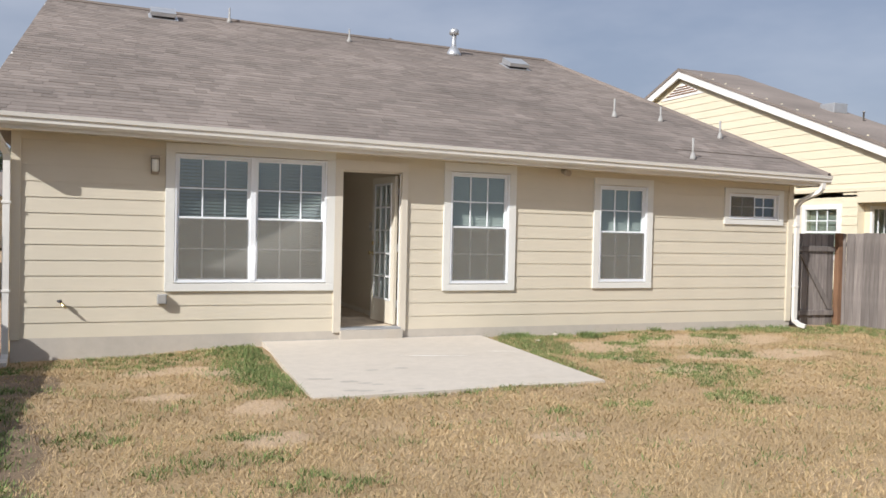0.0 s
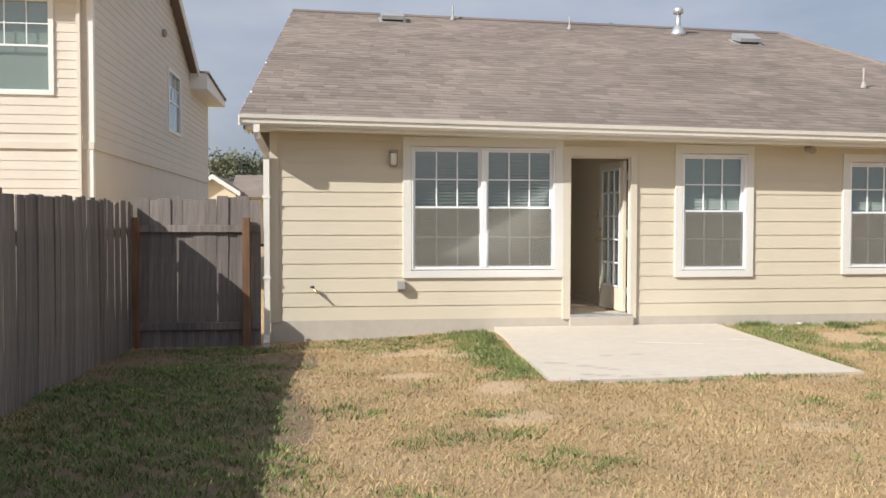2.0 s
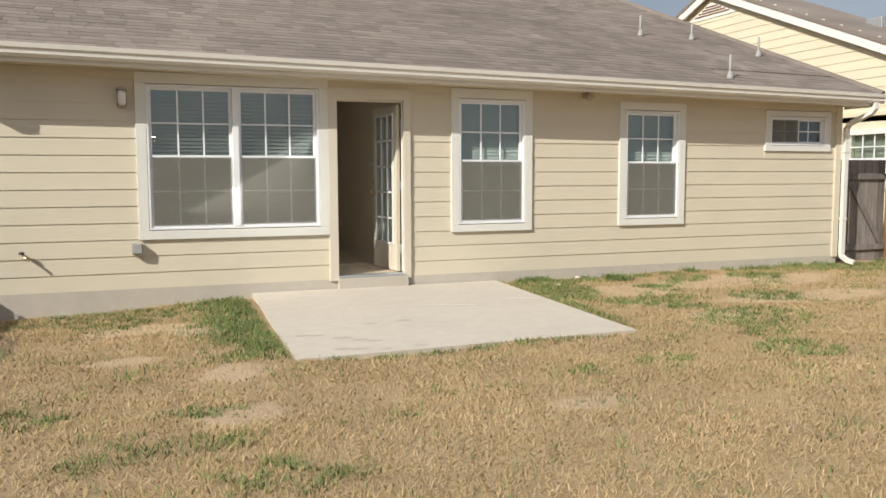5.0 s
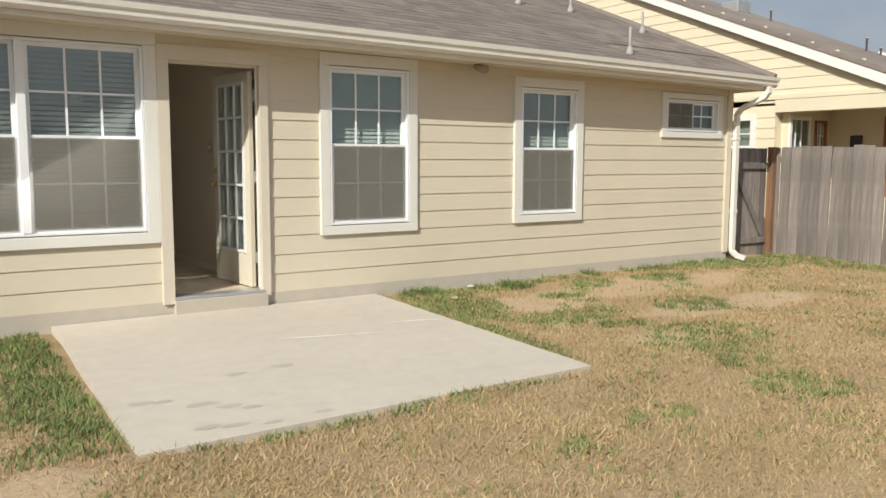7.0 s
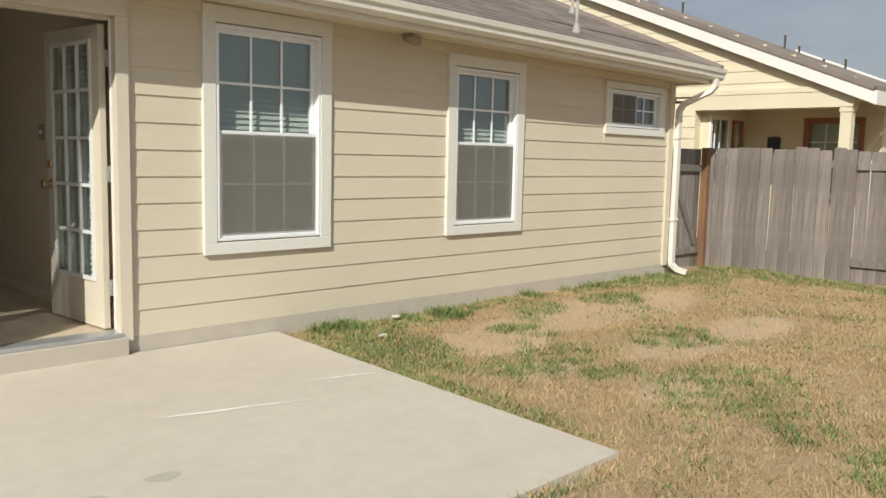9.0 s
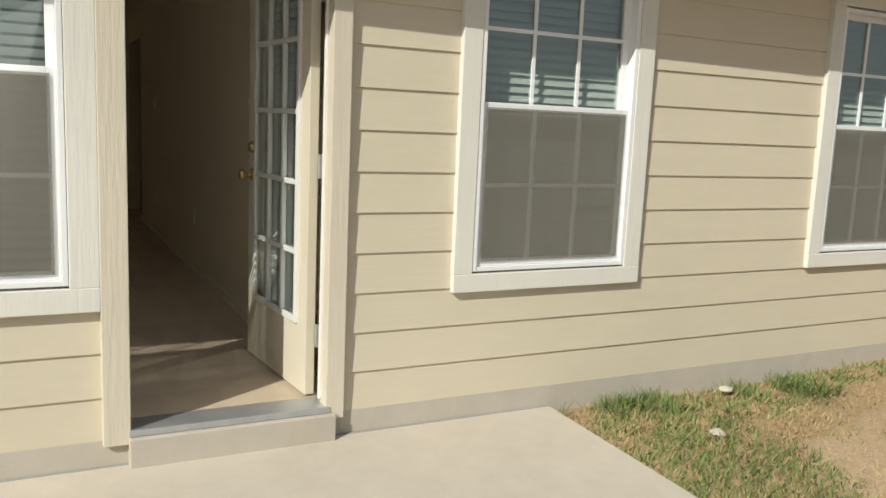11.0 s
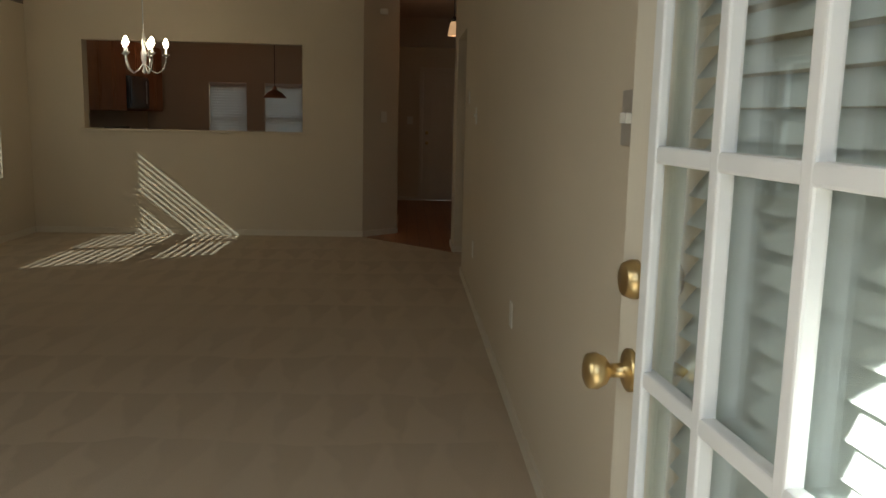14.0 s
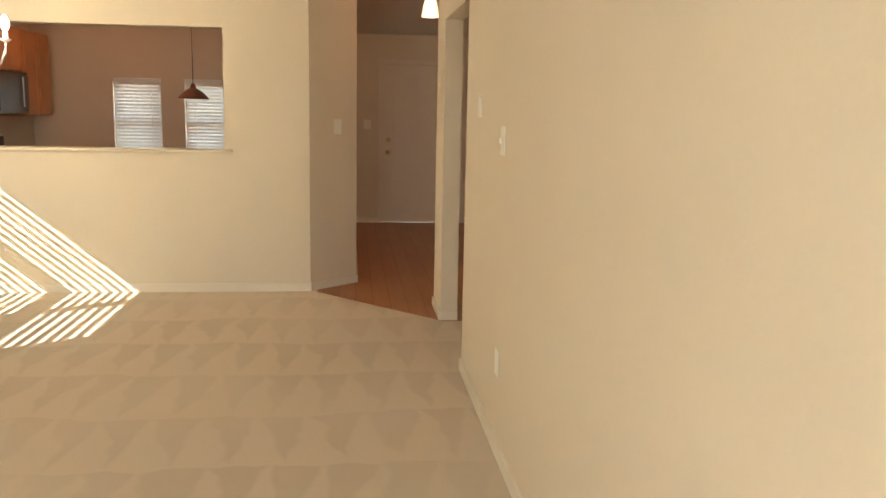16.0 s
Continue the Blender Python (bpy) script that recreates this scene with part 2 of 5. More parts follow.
M_BASE = plain("white_gloss", (0.70, 0.63, 0.51), 0.45, 0.04, 3, 30, 0.03)
M_CARPET = carpet("carpet")
M_FLOOR = laminate("wood_floor")
M_CAB = plain("oak_cabinet", (0.42, 0.19, 0.07), 0.42, 0.25, 2, 30, 0.1, (1, 1, 0.07))
M_BLACK = plain("black_enamel", (0.018, 0.018, 0.02), 0.2, 0.1, 5, 50, 0.02)
M_PLATE = plain("ivory_plastic", (0.80, 0.77, 0.68), 0.4, 0.03, 5, 50, 0.0)
M_GREY = plain("brushed_plate", (0.50, 0.46, 0.40), 0.35, 0.05, 5, 60, 0.03, metal=0.3)
M_SIDE_R = plain("cream_siding", (0.74, 0.66, 0.49), 0.65, 0.05, 1.4, 45, 0.2, (0.12, 1, 1), piece=0.03)
M_SIDE_L = plain("sand_siding", (0.66, 0.605, 0.52), 0.65, 0.05, 1.4, 45, 0.2, (0.12, 1, 1), piece=0.03)
M_WHITE = plain("white_paint", (0.80, 0.78, 0.74), 0.55, 0.05, 3, 40, 0.1)
M_RED = plain("redwood_trim", (0.30, 0.12, 0.07), 0.6, 0.1, 3, 40, 0.1)
M_BULB = glow("lit_bulb", (1.0, 0.80, 0.55), 12)
M_SHADE = glow("lit_shade", (1.0, 0.55, 0.26), 0.14)
M_LEAF = blade("tree_leaf", (0.10, 0.12, 0.07), (0.24, 0.26, 0.17))
M_BARK = plain("bark", (0.12, 0.09, 0.07), 0.95, 0.3, 4, 30, 0.8)
M_SCUFF = plain("pale_concrete", (0.84, 0.82, 0.76), 0.85, 0.1, 5, 60, 0.1)
M_STAIN = plain("damp_concrete", (0.45, 0.41, 0.35), 0.8, 0.15, 5, 60, 0.1)

# ---- building helpers ----
ORIGIN = {}


def thing(name, at, label, category, group="", kind=""):
    """An Empty at the base of a thing; its parts hang under it."""
    ob = new(name)
    ob.empty_display_size = 0.1
    ob.location = at
    ORIGIN[ob] = Vector(at)
    return tagged(ob, label, category, group, kind)


def part(name, bm, material, parent=None, label=""):
    """Links a bmesh, given in world metres, as one mesh under a thing or a part."""
    me = bpy.data.meshes.new(name)
    bmesh.ops.recalc_face_normals(bm, faces=bm.faces)
    bm.to_mesh(me)
    bm.free()
    me.materials.append(material)
    ob = new(name, me)
    ORIGIN[ob] = Vector((0, 0, 0))
    if parent:
        ob.parent = parent
        ob.location = -ORIGIN[parent]
    if label:
        ob["label"] = label
    return ob


def solid(name, bm, material, label, category, group="", kind=""):
    return tagged(part(name, bm, material), label, category, group, kind)


def box(x0, x1, y0, y1, z0, z1, bevel=0.0, bm=None):
    own = bm is None
    bm = bm or bmesh.new()
    m = Matrix.Translation(((x0 + x1) / 2, (y0 + y1) / 2, (z0 + z1) / 2)) @ Matrix.Diagonal((x1 - x0, y1 - y0, z1 - z0, 1))
    made = bmesh.ops.create_cube(bm, size=1, matrix=m)["verts"]
    if bevel:
        edges = list({e for v in made for e in v.link_edges})
        bmesh.ops.bevel(bm, geom=edges, offset=bevel, segments=2, profile=0.6, affect="EDGES")
    return bm


def prism(points, axis, a, b, bm=None):
    """A polygon given in the two other axes, drawn out along one axis from a to b."""
    bm = bm or bmesh.new()

    def at(p, v):
        return {"x": (v, p[0], p[1]), "y": (p[0], v, p[1]), "z": (p[0], p[1], v)}[axis]

    one, two = [bm.verts.new(at(p, a)) for p in points], [bm.verts.new(at(p, b)) for p in points]
    bm.faces.new(one)
    bm.faces.new(two[::-1])
    n = len(points)
    for i in range(n):
        bm.faces.new((one[i], two[i], two[(i + 1) % n], one[(i + 1) % n]))
    return bm


def lathe(profile, at, turn=None, steps=20, bm=None):
    """A profile of (radius, height) turned about the z axis, then posed."""
    bm = bm or bmesh.new()
    m = Matrix.Translation(at) @ (turn or Matrix())
    rings = []
    for r, h in profile:
        rings.append([bm.verts.new(m @ Vector((r * math.cos(2 * math.pi * i / steps), r * math.sin(2 * math.pi * i / steps), h))) for i in range(steps)])
    for a, b in zip(rings, rings[1:]):
        for i in range(steps):
            bm.faces.new((a[i], a[(i + 1) % steps], b[(i + 1) % steps], b[i]))
    bm.faces.new(rings[0][::-1])
    bm.faces.new(rings[-1])
    for f in bm.faces:
        f.smooth = True
    return bm


def tube(points, radius, steps=8, bm=None):
    """A round bar along points."""
    bm = bm or bmesh.new()
    pts = [Vector(p) for p in points]
    rings = []
    for i, p in enumerate(pts):
        d = (pts[min(i + 1, len(pts) - 1)] - pts[max(i - 1, 0)]).normalized()
        u = d.orthogonal().normalized() if abs(d.z) > 0.99 else d.cross(Vector((0, 0, 1))).normalized()
        v = d.cross(u)
        r = radius[i] if isinstance(radius, (list, tuple)) else radius
        rings.append([bm.verts.new(p + r * (math.cos(2 * math.pi * k / steps) * u + math.sin(2 * math.pi * k / steps) * v)) for k in range(steps)])
    for a, b in zip(rings, rings[1:]):
        for k in range(steps):
            bm.faces.new((a[k], a[(k + 1) % steps], b[(k + 1) % steps], b[k]))
    bm.faces.new(rings[0][::-1])
    bm.faces.new(rings[-1])
    return bm


def panel(axis, u0, u1, z0, z1, d0, d1, holes):
    """A wall that stands along x or y with openings through it; holes are (u0, u1, z0, z1)."""
    bm = bmesh.new()
    us = sorted({u0, u1, *[h[i] for h in holes for i in (0, 1)]})
    zs = sorted({z0, z1, *[h[i] for h in holes for i in (2, 3)]})
    full = {}
    for i in range(len(us) - 1):
        for j in range(len(zs) - 1):
            u, z = (us[i] + us[i + 1]) / 2, (zs[j] + zs[j + 1]) / 2
            full[i, j] = not any(h[0] < u < h[1] and h[2] < z < h[3] for h in holes)

    def p(u, d, z):
        return bm.verts.new((u, d, z) if axis == "x" else (d, u, z))

    for (i, j), on in full.items():
        if not on:
            continue
        a, b, c, e = us[i], us[i + 1], zs[j], zs[j + 1]
        for d in (d0, d1):
            bm.faces.new((p(a, d, c), p(b, d, c), p(b, d, e), p(a, d, e)))
        for side, q in (((i - 1, j), (a, c, a, e)), ((i + 1, j), (b, c, b, e)), ((i, j - 1), (a, c, b, c)), ((i, j + 1), (a, e, b, e))):
            if not full.get(side, False):
                bm.faces.new((p(q[0], d0, q[1]), p(q[2], d0, q[3]), p(q[2], d1, q[3]), p(q[0], d1, q[1])))
    bmesh.ops.remove_doubles(bm, verts=bm.verts, dist=1e-5)
    return bm


def ground_z(x, y):
    """The lie of the yard: higher by the house's far corner, a little lower by the near fence."""
    wall = np.interp(x, [-8, -5.5, -3, -1.2, 2, 4.6, 7, 9, 12], [-0.16, -0.14, -0.09, 0.01, 0.03, 0.045, 0.06, 0.02, 0.0])
    far = np.clip(-np.asarray(y, float) / 3.2, 0, 1)
    return wall * (1 - far) + -0.036 * far


# ---- house: foundation, walls, floors ----
XL, XR, YB = -3.85, 7.62, 13.05
LAP, SILL = 0.181, 0.16
TOP = 2.62
W1, W2, W3, W4 = (-2.095, -0.225, 0.80, 2.365), (1.515, 2.412, 0.78, 2.315), (3.905, 4.748, 0.80, 2.23), (6.305, 7.33, 1.80, 2.205)
DOOR = (0.0, 0.80, 0.22, 2.27)
W5 = (6.06, 8.14, 0.84, 2.18)
K1, K2 = (-2.70, -2.12, 0.95, 1.99), (-1.84, -1.25, 0.95, 1.99)
FLOOR_Z, CEIL_Z = 0.2, 2.95

foundation = solid("foundation", box(XL - 0.005, XR + 0.005, 0.025, YB, -0.5, SILL + 0.005), M_FOUND, "low weathered concrete foundation under the siding", "foundation", kind="structure")
wall_back = solid("wall_south", panel("x", XL, XR, SILL, 2.60, 0.045, 0.14, [W1, W2, W3, W4, (DOOR[0] - 0.055, DOOR[1] + 0.035, SILL - 0.01, DOOR[3] + 0.02)]), M_WALL, "tan lap-sided rear house wall with white windows", "wall", kind="structure")
wall_left = solid("wall_west", panel("y", 0.14, YB - 0.15, SILL, 2.60, XL, XL + 0.2, [W5]), M_WALL, "beige painted side wall with a twin window", "wall", kind="structure")
wall_right = solid("wall_east", panel("y", 0.14, YB - 0.15, SILL, 2.60, XR - 0.2, XR, []), M_SIDING, "tan painted side wall of the house", "wall", kind="structure")
FDOOR = (0.635, 1.475, FLOOR_Z, 2.23)
wall_front = solid("wall_north", panel("x", XL, XR, SILL, 2.60, YB - 0.15, YB, [K1, K2, FDOOR]), M_WALL, "beige painted front wall with two blinded windows", "wall", kind="structure")
floor = solid("floor", box(XL + 0.2, XR - 0.2, 0.14, YB - 0.15, 0.1, FLOOR_Z), M_CARPET, "beige cut-pile carpet with fresh vacuum marks", "carpet", kind="structure")
WOOD_Y = 8.74
wood = solid("floor_wood", prism([(-0.05, WOOD_Y + 0.02), (0.86, 7.80), (0.98, 7.80), (2.2, 7.80), (2.2, YB - 0.16), (XL + 0.21, YB - 0.16), (XL + 0.21, 8.96), (-0.05, 8.96)], "z", FLOOR_Z - 0.02, FLOOR_Z + 0.004), M_FLOOR, "reddish brown wood laminate floor of the entry", "floor", kind="structure")
ceiling = solid("ceiling", prism([(0.15, 2.60), (1.15, CEIL_Z), (YB - 1.0, CEIL_Z), (YB - 0.1, 2.60), (YB - 0.1, 2.64), (YB - 1.0, CEIL_Z + 0.05), (1.15, CEIL_Z + 0.05), (0.15, 2.64)], "x", XL + 0.05, XR - 0.05), M_CEIL, "off-white textured living room ceiling", "ceiling", kind="structure")
RW = 0.85
wall_in = solid("wall_hall", panel("y", 0.14, 8.3, FLOOR_Z, 2.59, RW, RW + 0.12, [(6.70, 7.82, FLOOR_Z - 0.01, 2.27)]), M_WALL, "beige painted interior wall with a hall opening", "wall", kind="structure")
hall_far = solid("wall_hall_end", box(2.2, 2.32, 6.0, YB - 0.15, FLOOR_Z, CEIL_Z), M_WALL, "beige painted end wall of the hall", "wall", kind="structure")
hall_near = solid("wall_hall_side", box(RW + 0.12, 2.2, 6.40, 6.52, FLOOR_Z, CEIL_Z), M_WALL, "beige painted side wall of the hall", "wall", kind="structure")
PASS = (-3.075, -0.76, 1.335, 2.262)
wall_pass = solid("wall_kitchen", panel("x", XL + 0.2, -0.105, FLOOR_Z, CEIL_Z, 8.80, 8.95, [PASS]), M_WALL, "beige wall with a wide kitchen pass-through", "wall", kind="structure")
wall_slant = solid("wall_slant", prism([(-0.105, 8.80), (0.267, 9.13), (0.267, 9.30), (0.15, 9.30), (-0.105, 9.07)], "z", FLOOR_Z, CEIL_Z), M_WALL, "short beige angled wall beside the entry", "wall", kind="structure")
wall_entry = solid("wall_entry", box(0.15, 0.267, 9.30, 10.4, FLOOR_Z, CEIL_Z), M_WALL, "beige painted wall between the entry and kitchen", "wall", kind="structure")
kitchen_ceiling = solid("ceiling_kitchen", box(XL + 0.2, 0.15, 8.95, YB - 0.15, 2.62, 2.68), M_CEIL, "flat off-white kitchen ceiling", "ceiling", kind="structure")


def skirting(pts):
    bm = bmesh.new()
    for (x0, y0), (x1, y1) in pts:
        d = Vector((x1 - x0, y1 - y0, 0)).normalized()
        n = Vector((-d.y, d.x, 0)) * 0.014
        a, b = Vector((x0, y0, 0)), Vector((x1, y1, 0))
        q = [a, b, b + n, a + n]
        prism([(v.x, v.y) for v in q], "z", FLOOR_Z, FLOOR_Z + 0.065, bm)
    return bm


solid("wall_hall_top", box(RW, RW + 0.12, 1.15, 8.3, 2.591, CEIL_Z), M_WALL, "beige painted upper part of the hall wall", "wall", kind="structure")
solid("baseboard", skirting([((RW, 0.14), (RW, 6.70)), ((RW, 7.82), (RW, 8.3)), ((-0.105, 8.80), (XL + 0.2, 8.80)), ((0.267, 9.13), (-0.105, 8.80)),
                             ((XL + 0.2, 8.80), (XL + 0.2, 0.2)), ((0.575, YB - 0.15), (0.15, YB - 0.15)), ((2.2, YB - 0.15), (1.5, YB - 0.15)), ((0.267, 10.4), (0.267, 9.13)), ((RW + 0.12, 7.82), (RW, 7.82))]),
      M_BASE, "low off-white painted baseboard", "baseboard", kind="structure")
solid("trim_sill", box(-3.12, -0.70, 8.765, 8.96, 1.310, 1.334, 0.006), M_WALL, "thin painted ledge of the pass-through", "sill", kind="structure")

# ---- siding boards of the rear wall ----
def board_mesh(x0, x1, z0, z1):
    """A lap board: thick at its lower edge, thin at the top."""
    return prism([(0.026, z0), (0.044, z0), (0.044, z1 + 0.02), (0.036, z1 + 0.02)], "x", x0, x1)


CUTS = [(W1, 0.11), (W2, 0.102), (W3, 0.10), (W4, 0.09)]
holes = [(w[0] - m + 0.01, w[1] + m - 0.01, w[2] - m + 0.02, w[3] + m) for w, m in CUTS] + [(DOOR[0] - 0.11, DOOR[1] + 0.08, 0.0, 2.42)]
row = 0
while SILL + row * LAP < 2.60:
    z0, z1 = SILL + row * LAP, min(SILL + (row + 1) * LAP, 2.66)
    edges = {XL, XR}
    for h in holes:
        if h[2] < z1 - 0.01 and h[3] > z0 + 0.01:
            edges |= {h[0], h[1]}
    cuts = sorted(edges)
    for a, b in zip(cuts, cuts[1:]):
        live = [h for h in holes if h[0] < (a + b) / 2 < h[1] and h[2] < z1 - 0.01 and h[3] > z0 + 0.01]
        if not live:
            part("board", board_mesh(a, b, z0, z1), M_SIDING, wall_back)
            continue
        h = live[0]
        if h[2] > z0 + 0.015:
            part("board", box(a, b, 0.024, 0.044, z0, h[2]), M_SIDING, wall_back)
        if h[3] < z1 - 0.015:
            part("board", box(a, b, 0.024, 0.044, h[3], z1), M_SIDING, wall_back)
    row += 1
for x in (XL - 0.012, XR - 0.09):
    part("corner_board", box(x, x + 0.10, 0.0, 0.045, SILL - 0.01, 2.60, 0.004), M_SIDING, wall_back)


# ---- windows ----
def blind(axis, u0, u1, z0, z1, d, tilt, label, drop=1.0, sign=1, pitch=0.042):
    """A mini blind: headrail, slats, bottom rail and ladder cords."""
    mid = (u0 + u1) / 2
    at = (mid, d, z0) if axis == "x" else (d, mid, z0)
    b = thing("window_blind", at, label, "blind")
    if axis == "x":
        part("headrail", box(u0, u1, d - 0.02, d + 0.02, z1 - 0.04, z1, 0.003), M_SLAT, b)
    else:
        part("headrail", box(d - 0.02, d + 0.02, u0, u1, z1 - 0.04, z1, 0.003), M_SLAT, b)
    n = int((z1 - 0.05 - z0) * drop / pitch)
    me = None
    for i in range(n):
        z = z1 - 0.06 - i * pitch
        if me is None:
            bm = bmesh.new()
            s = math.sin(tilt) * 0.024
            c = math.cos(tilt) * 0.024 * sign
            prism([(-c, -s), (0, 0.003), (c, s), (0, 0.0015)], "x", u0 - mid, u1 - mid, bm)
            me = bpy.data.meshes.new("slat")
            bmesh.ops.recalc_face_normals(bm, faces=bm.faces)
            bm.to_mesh(me)
            bm.free()
            me.materials.append(M_SLAT)
        ob = new("slat", me)
        ob.parent = b
        ob.location = (0, 0, z - z0)
        if axis == "y":
            ob.rotation_euler = (0, 0, radians(90))
    zb = z1 - 0.06 - n * pitch
    if axis == "x":
        part("bottom_rail", box(u0, u1, d - 0.015, d + 0.015, zb - 0.012, zb + 0.008, 0.003), M_SLAT, b)
    else:
        part("bottom_rail", box(d - 0.015, d + 0.015, u0, u1, zb - 0.012, zb + 0.008, 0.003), M_SLAT, b)
    for k in (0.2, 0.8):
        u = u0 + (u1 - u0) * k
        p = [(u, d, zb), (u, d, z1)] if axis == "x" else [(d, u, zb), (d, u, z1)]
        part("cord", tube(p, 0.0015, 5), M_SLAT, b)
    return b


def sash(win, u0, u1, z0, z1, d, cols, rows, screen, face):
    """Frame bars, grille and pane of one sash. face maps (u, depth, z) boxes to world boxes."""
    w = 0.033
    for a in ((u0, u0 + w, z0, z1), (u1 - w, u1, z0, z1)):
        part("stile", face(a[0], a[1], d, d + 0.035, a[2], a[3], 0.003), M_VINYL, win)
    for a in ((z0, z0 + w), (z1 - w, z1)):
        part("rail", face(u0 + w, u1 - w, d + 0.001, d + 0.034, a[0], a[1], 0.003), M_VINYL, win)
    g0, g1, h0, h1 = u0 + w, u1 - w, z0 + w, z1 - w
    pane = part("pane", face(g0 - 0.004, g1 + 0.004, d + 0.016, d + 0.020, h0 - 0.004, h1 + 0.004, 0), M_GLASS, win)
    pane.visible_shadow = False
    for i in range(1, cols):
        u = g0 + (g1 - g0) * i / cols
        part("muntin", face(u - 0.009, u + 0.009, d + 0.006, d + 0.0145, h0, h1, 0), M_VINYL, win)
    for i in range(1, rows):
        z = h0 + (h1 - h0) * i / rows
        part("muntin", face(g0, g1, d + 0.0065, d + 0.014, z - 0.009, z + 0.009, 0), M_VINYL, win)
    if screen:
        part("insect_screen", face(g0 - 0.01, g1 + 0.01, d - 0.008, d - 0.006, h0 - 0.01, h1 + 0.01, 0), M_SCREEN, win, "grey fibreglass insect screen")


def face_y(a, b, d0, d1, z0, z1, bev):
    return box(a, b, d0, d1, z0, z1, bev)


def casing(win, u0, u1, z0, z1, m, top, material):
    part("casing_side", box(u0 - m, u0 - 0.002, 0.0, 0.045, z0 - 0.01, z1 + 0.01, 0.004), material, win)
    part("casing_side", box(u1 + 0.002, u1 + m, 0.0, 0.045, z0 - 0.01, z1 + 0.01, 0.004), material, win)
    part("casing_head", box(u0 - m, u1 + m, -0.002, 0.045, z1 + 0.01, z1 + top, 0.004), material, win)
    part("casing_sill", box(u0 - m, u1 + m, -0.002, 0.045, z0 - m + 0.005, z0 - 0.01, 0.004), material, win)


def liner(win, u0, u1, z0, z1):
    """The vinyl frame that lines an opening in the rear wall."""
    for a in ((u0, u0 + 0.022), (u1 - 0.022, u1)):
        part("frame_side", box(a[0], a[1], 0.004, 0.10, z0, z1, 0.003), M_VINYL, win)
    for a in ((z0, z0 + 0.022), (z1 - 0.022, z1)):
        part("frame_rail", box(u0 + 0.022, u1 - 0.022, 0.006, 0.098, a[0], a[1], 0.003), M_VINYL, win)


def hung(win, u0, u1, z0, z1, mid):
    sash(win, u0 + 0.022, u1 - 0.022, mid - 0.02, z1 - 0.022, 0.062, 3, 2, False, face_y)
    sash(win, u0 + 0.022, u1 - 0.022, z0 + 0.022, mid + 0.02, 0.022, 3, 2, True, face_y)


window_1 = thing("window_1", ((W1[0] + W1[1]) / 2, 0.1, W1[2]), "white twin double-hung window with grilles", "window", kind="structure")
casing(window_1, *W1, 0.11, 0.125, M_CASING)
liner(window_1, *W1)
part("mullion", box(-1.195, -1.125, 0.0, 0.098, W1[2] + 0.022, W1[3] - 0.022, 0.006), M_VINYL, window_1)
hung(window_1, W1[0], -1.173, W1[2], W1[3], 1.59)
hung(window_1, -1.147, W1[1], W1[2], W1[3], 1.59)
window_2 = thing("window_2", ((W2[0] + W2[1]) / 2, 0.1, W2[2]), "white double-hung window with grilles and screen", "window", kind="structure")
casing(window_2, *W2, 0.102, 0.125, M_CASING)
liner(window_2, *W2)
hung(window_2, *W2, 1.555)
window_3 = thing("window_3", ((W3[0] + W3[1]) / 2, 0.1, W3[2]), "white double-hung window with grilles and screen", "window", kind="structure")
casing(window_3, *W3, 0.10, 0.115, M_CASING)
liner(window_3, *W3)
hung(window_3, *W3, 1.54)
window_4 = thing("window_4", ((W4[0] + W4[1]) / 2, 0.1, W4[2]), "small high white sliding window", "window", kind="structure")
casing(window_4, *W4, 0.09, 0.085, M_CASING)
liner(window_4, *W4)
sash(window_4, 6.322, 6.835, W4[2] + 0.022, W4[3] - 0.022, 0.022, 2, 2, True, face_y)
sash(window_4, 6.795, 7.308, W4[2] + 0.022, W4[3] - 0.022, 0.062, 2, 2, False, face_y)

blind("x", -2.08, -1.17, 0.82, 2.35, 0.128, radians(-36), "white mini blind lowered behind the twin window")
blind("x", -1.15, -0.24, 0.82, 2.35, 0.128, radians(-36), "white mini blind lowered behind the twin window")
blind("x", 1.53, 2.40, 0.80, 2.30, 0.128, radians(66), "white mini blind lowered behind the window")
blind("x", 3.92, 4.735, 0.82, 2.215, 0.128, radians(66), "white mini blind lowered behind the window")

window_5 = thing("window_5", (XL + 0.1, 7.08, W5[2]), "white twin side window with sunlit blinds", "window", kind="structure")
for a, b in ((W5[0], W5[0] + 0.05), (W5[1] - 0.05, W5[1]), (7.02, 7.14)):
    part("frame_side", box(XL + 0.02, XL + 0.10, a, b, W5[2], W5[3], 0.004), M_VINYL, window_5)
for a, b in ((W5[2], W5[2] + 0.05), (W5[3] - 0.05, W5[3]), (1.57, 1.66)):
    part("frame_rail", box(XL + 0.025, XL + 0.095, W5[0] + 0.05, 7.02, a, b, 0.004), M_VINYL, window_5)
    part("frame_rail", box(XL + 0.025, XL + 0.095, 7.14, W5[1] - 0.05, a, b, 0.004), M_VINYL, window_5)
for a, b in ((W5[0] + 0.05, 7.02), (7.14, W5[1] - 0.05)):
    pane = part("pane", box(XL + 0.058, XL + 0.062, a, b, W5[2] + 0.05, W5[3] - 0.05), M_CLEAR, window_5)
    # screen added over the whole window to weaken the sun patch indoors
    part("insect_screen", box(XL + 0.040, XL + 0.042, a - 0.01, b + 0.01, W5[2] + 0.04, W5[3] - 0.04), M_SCREEN, window_5, "grey fibreglass insect screen")
blind("y", W5[0] + 0.02, 7.05, W5[2] + 0.01, W5[3] - 0.01, XL + 0.15, radians(-1), "open white mini blind in the sunlit side window", pitch=0.063)
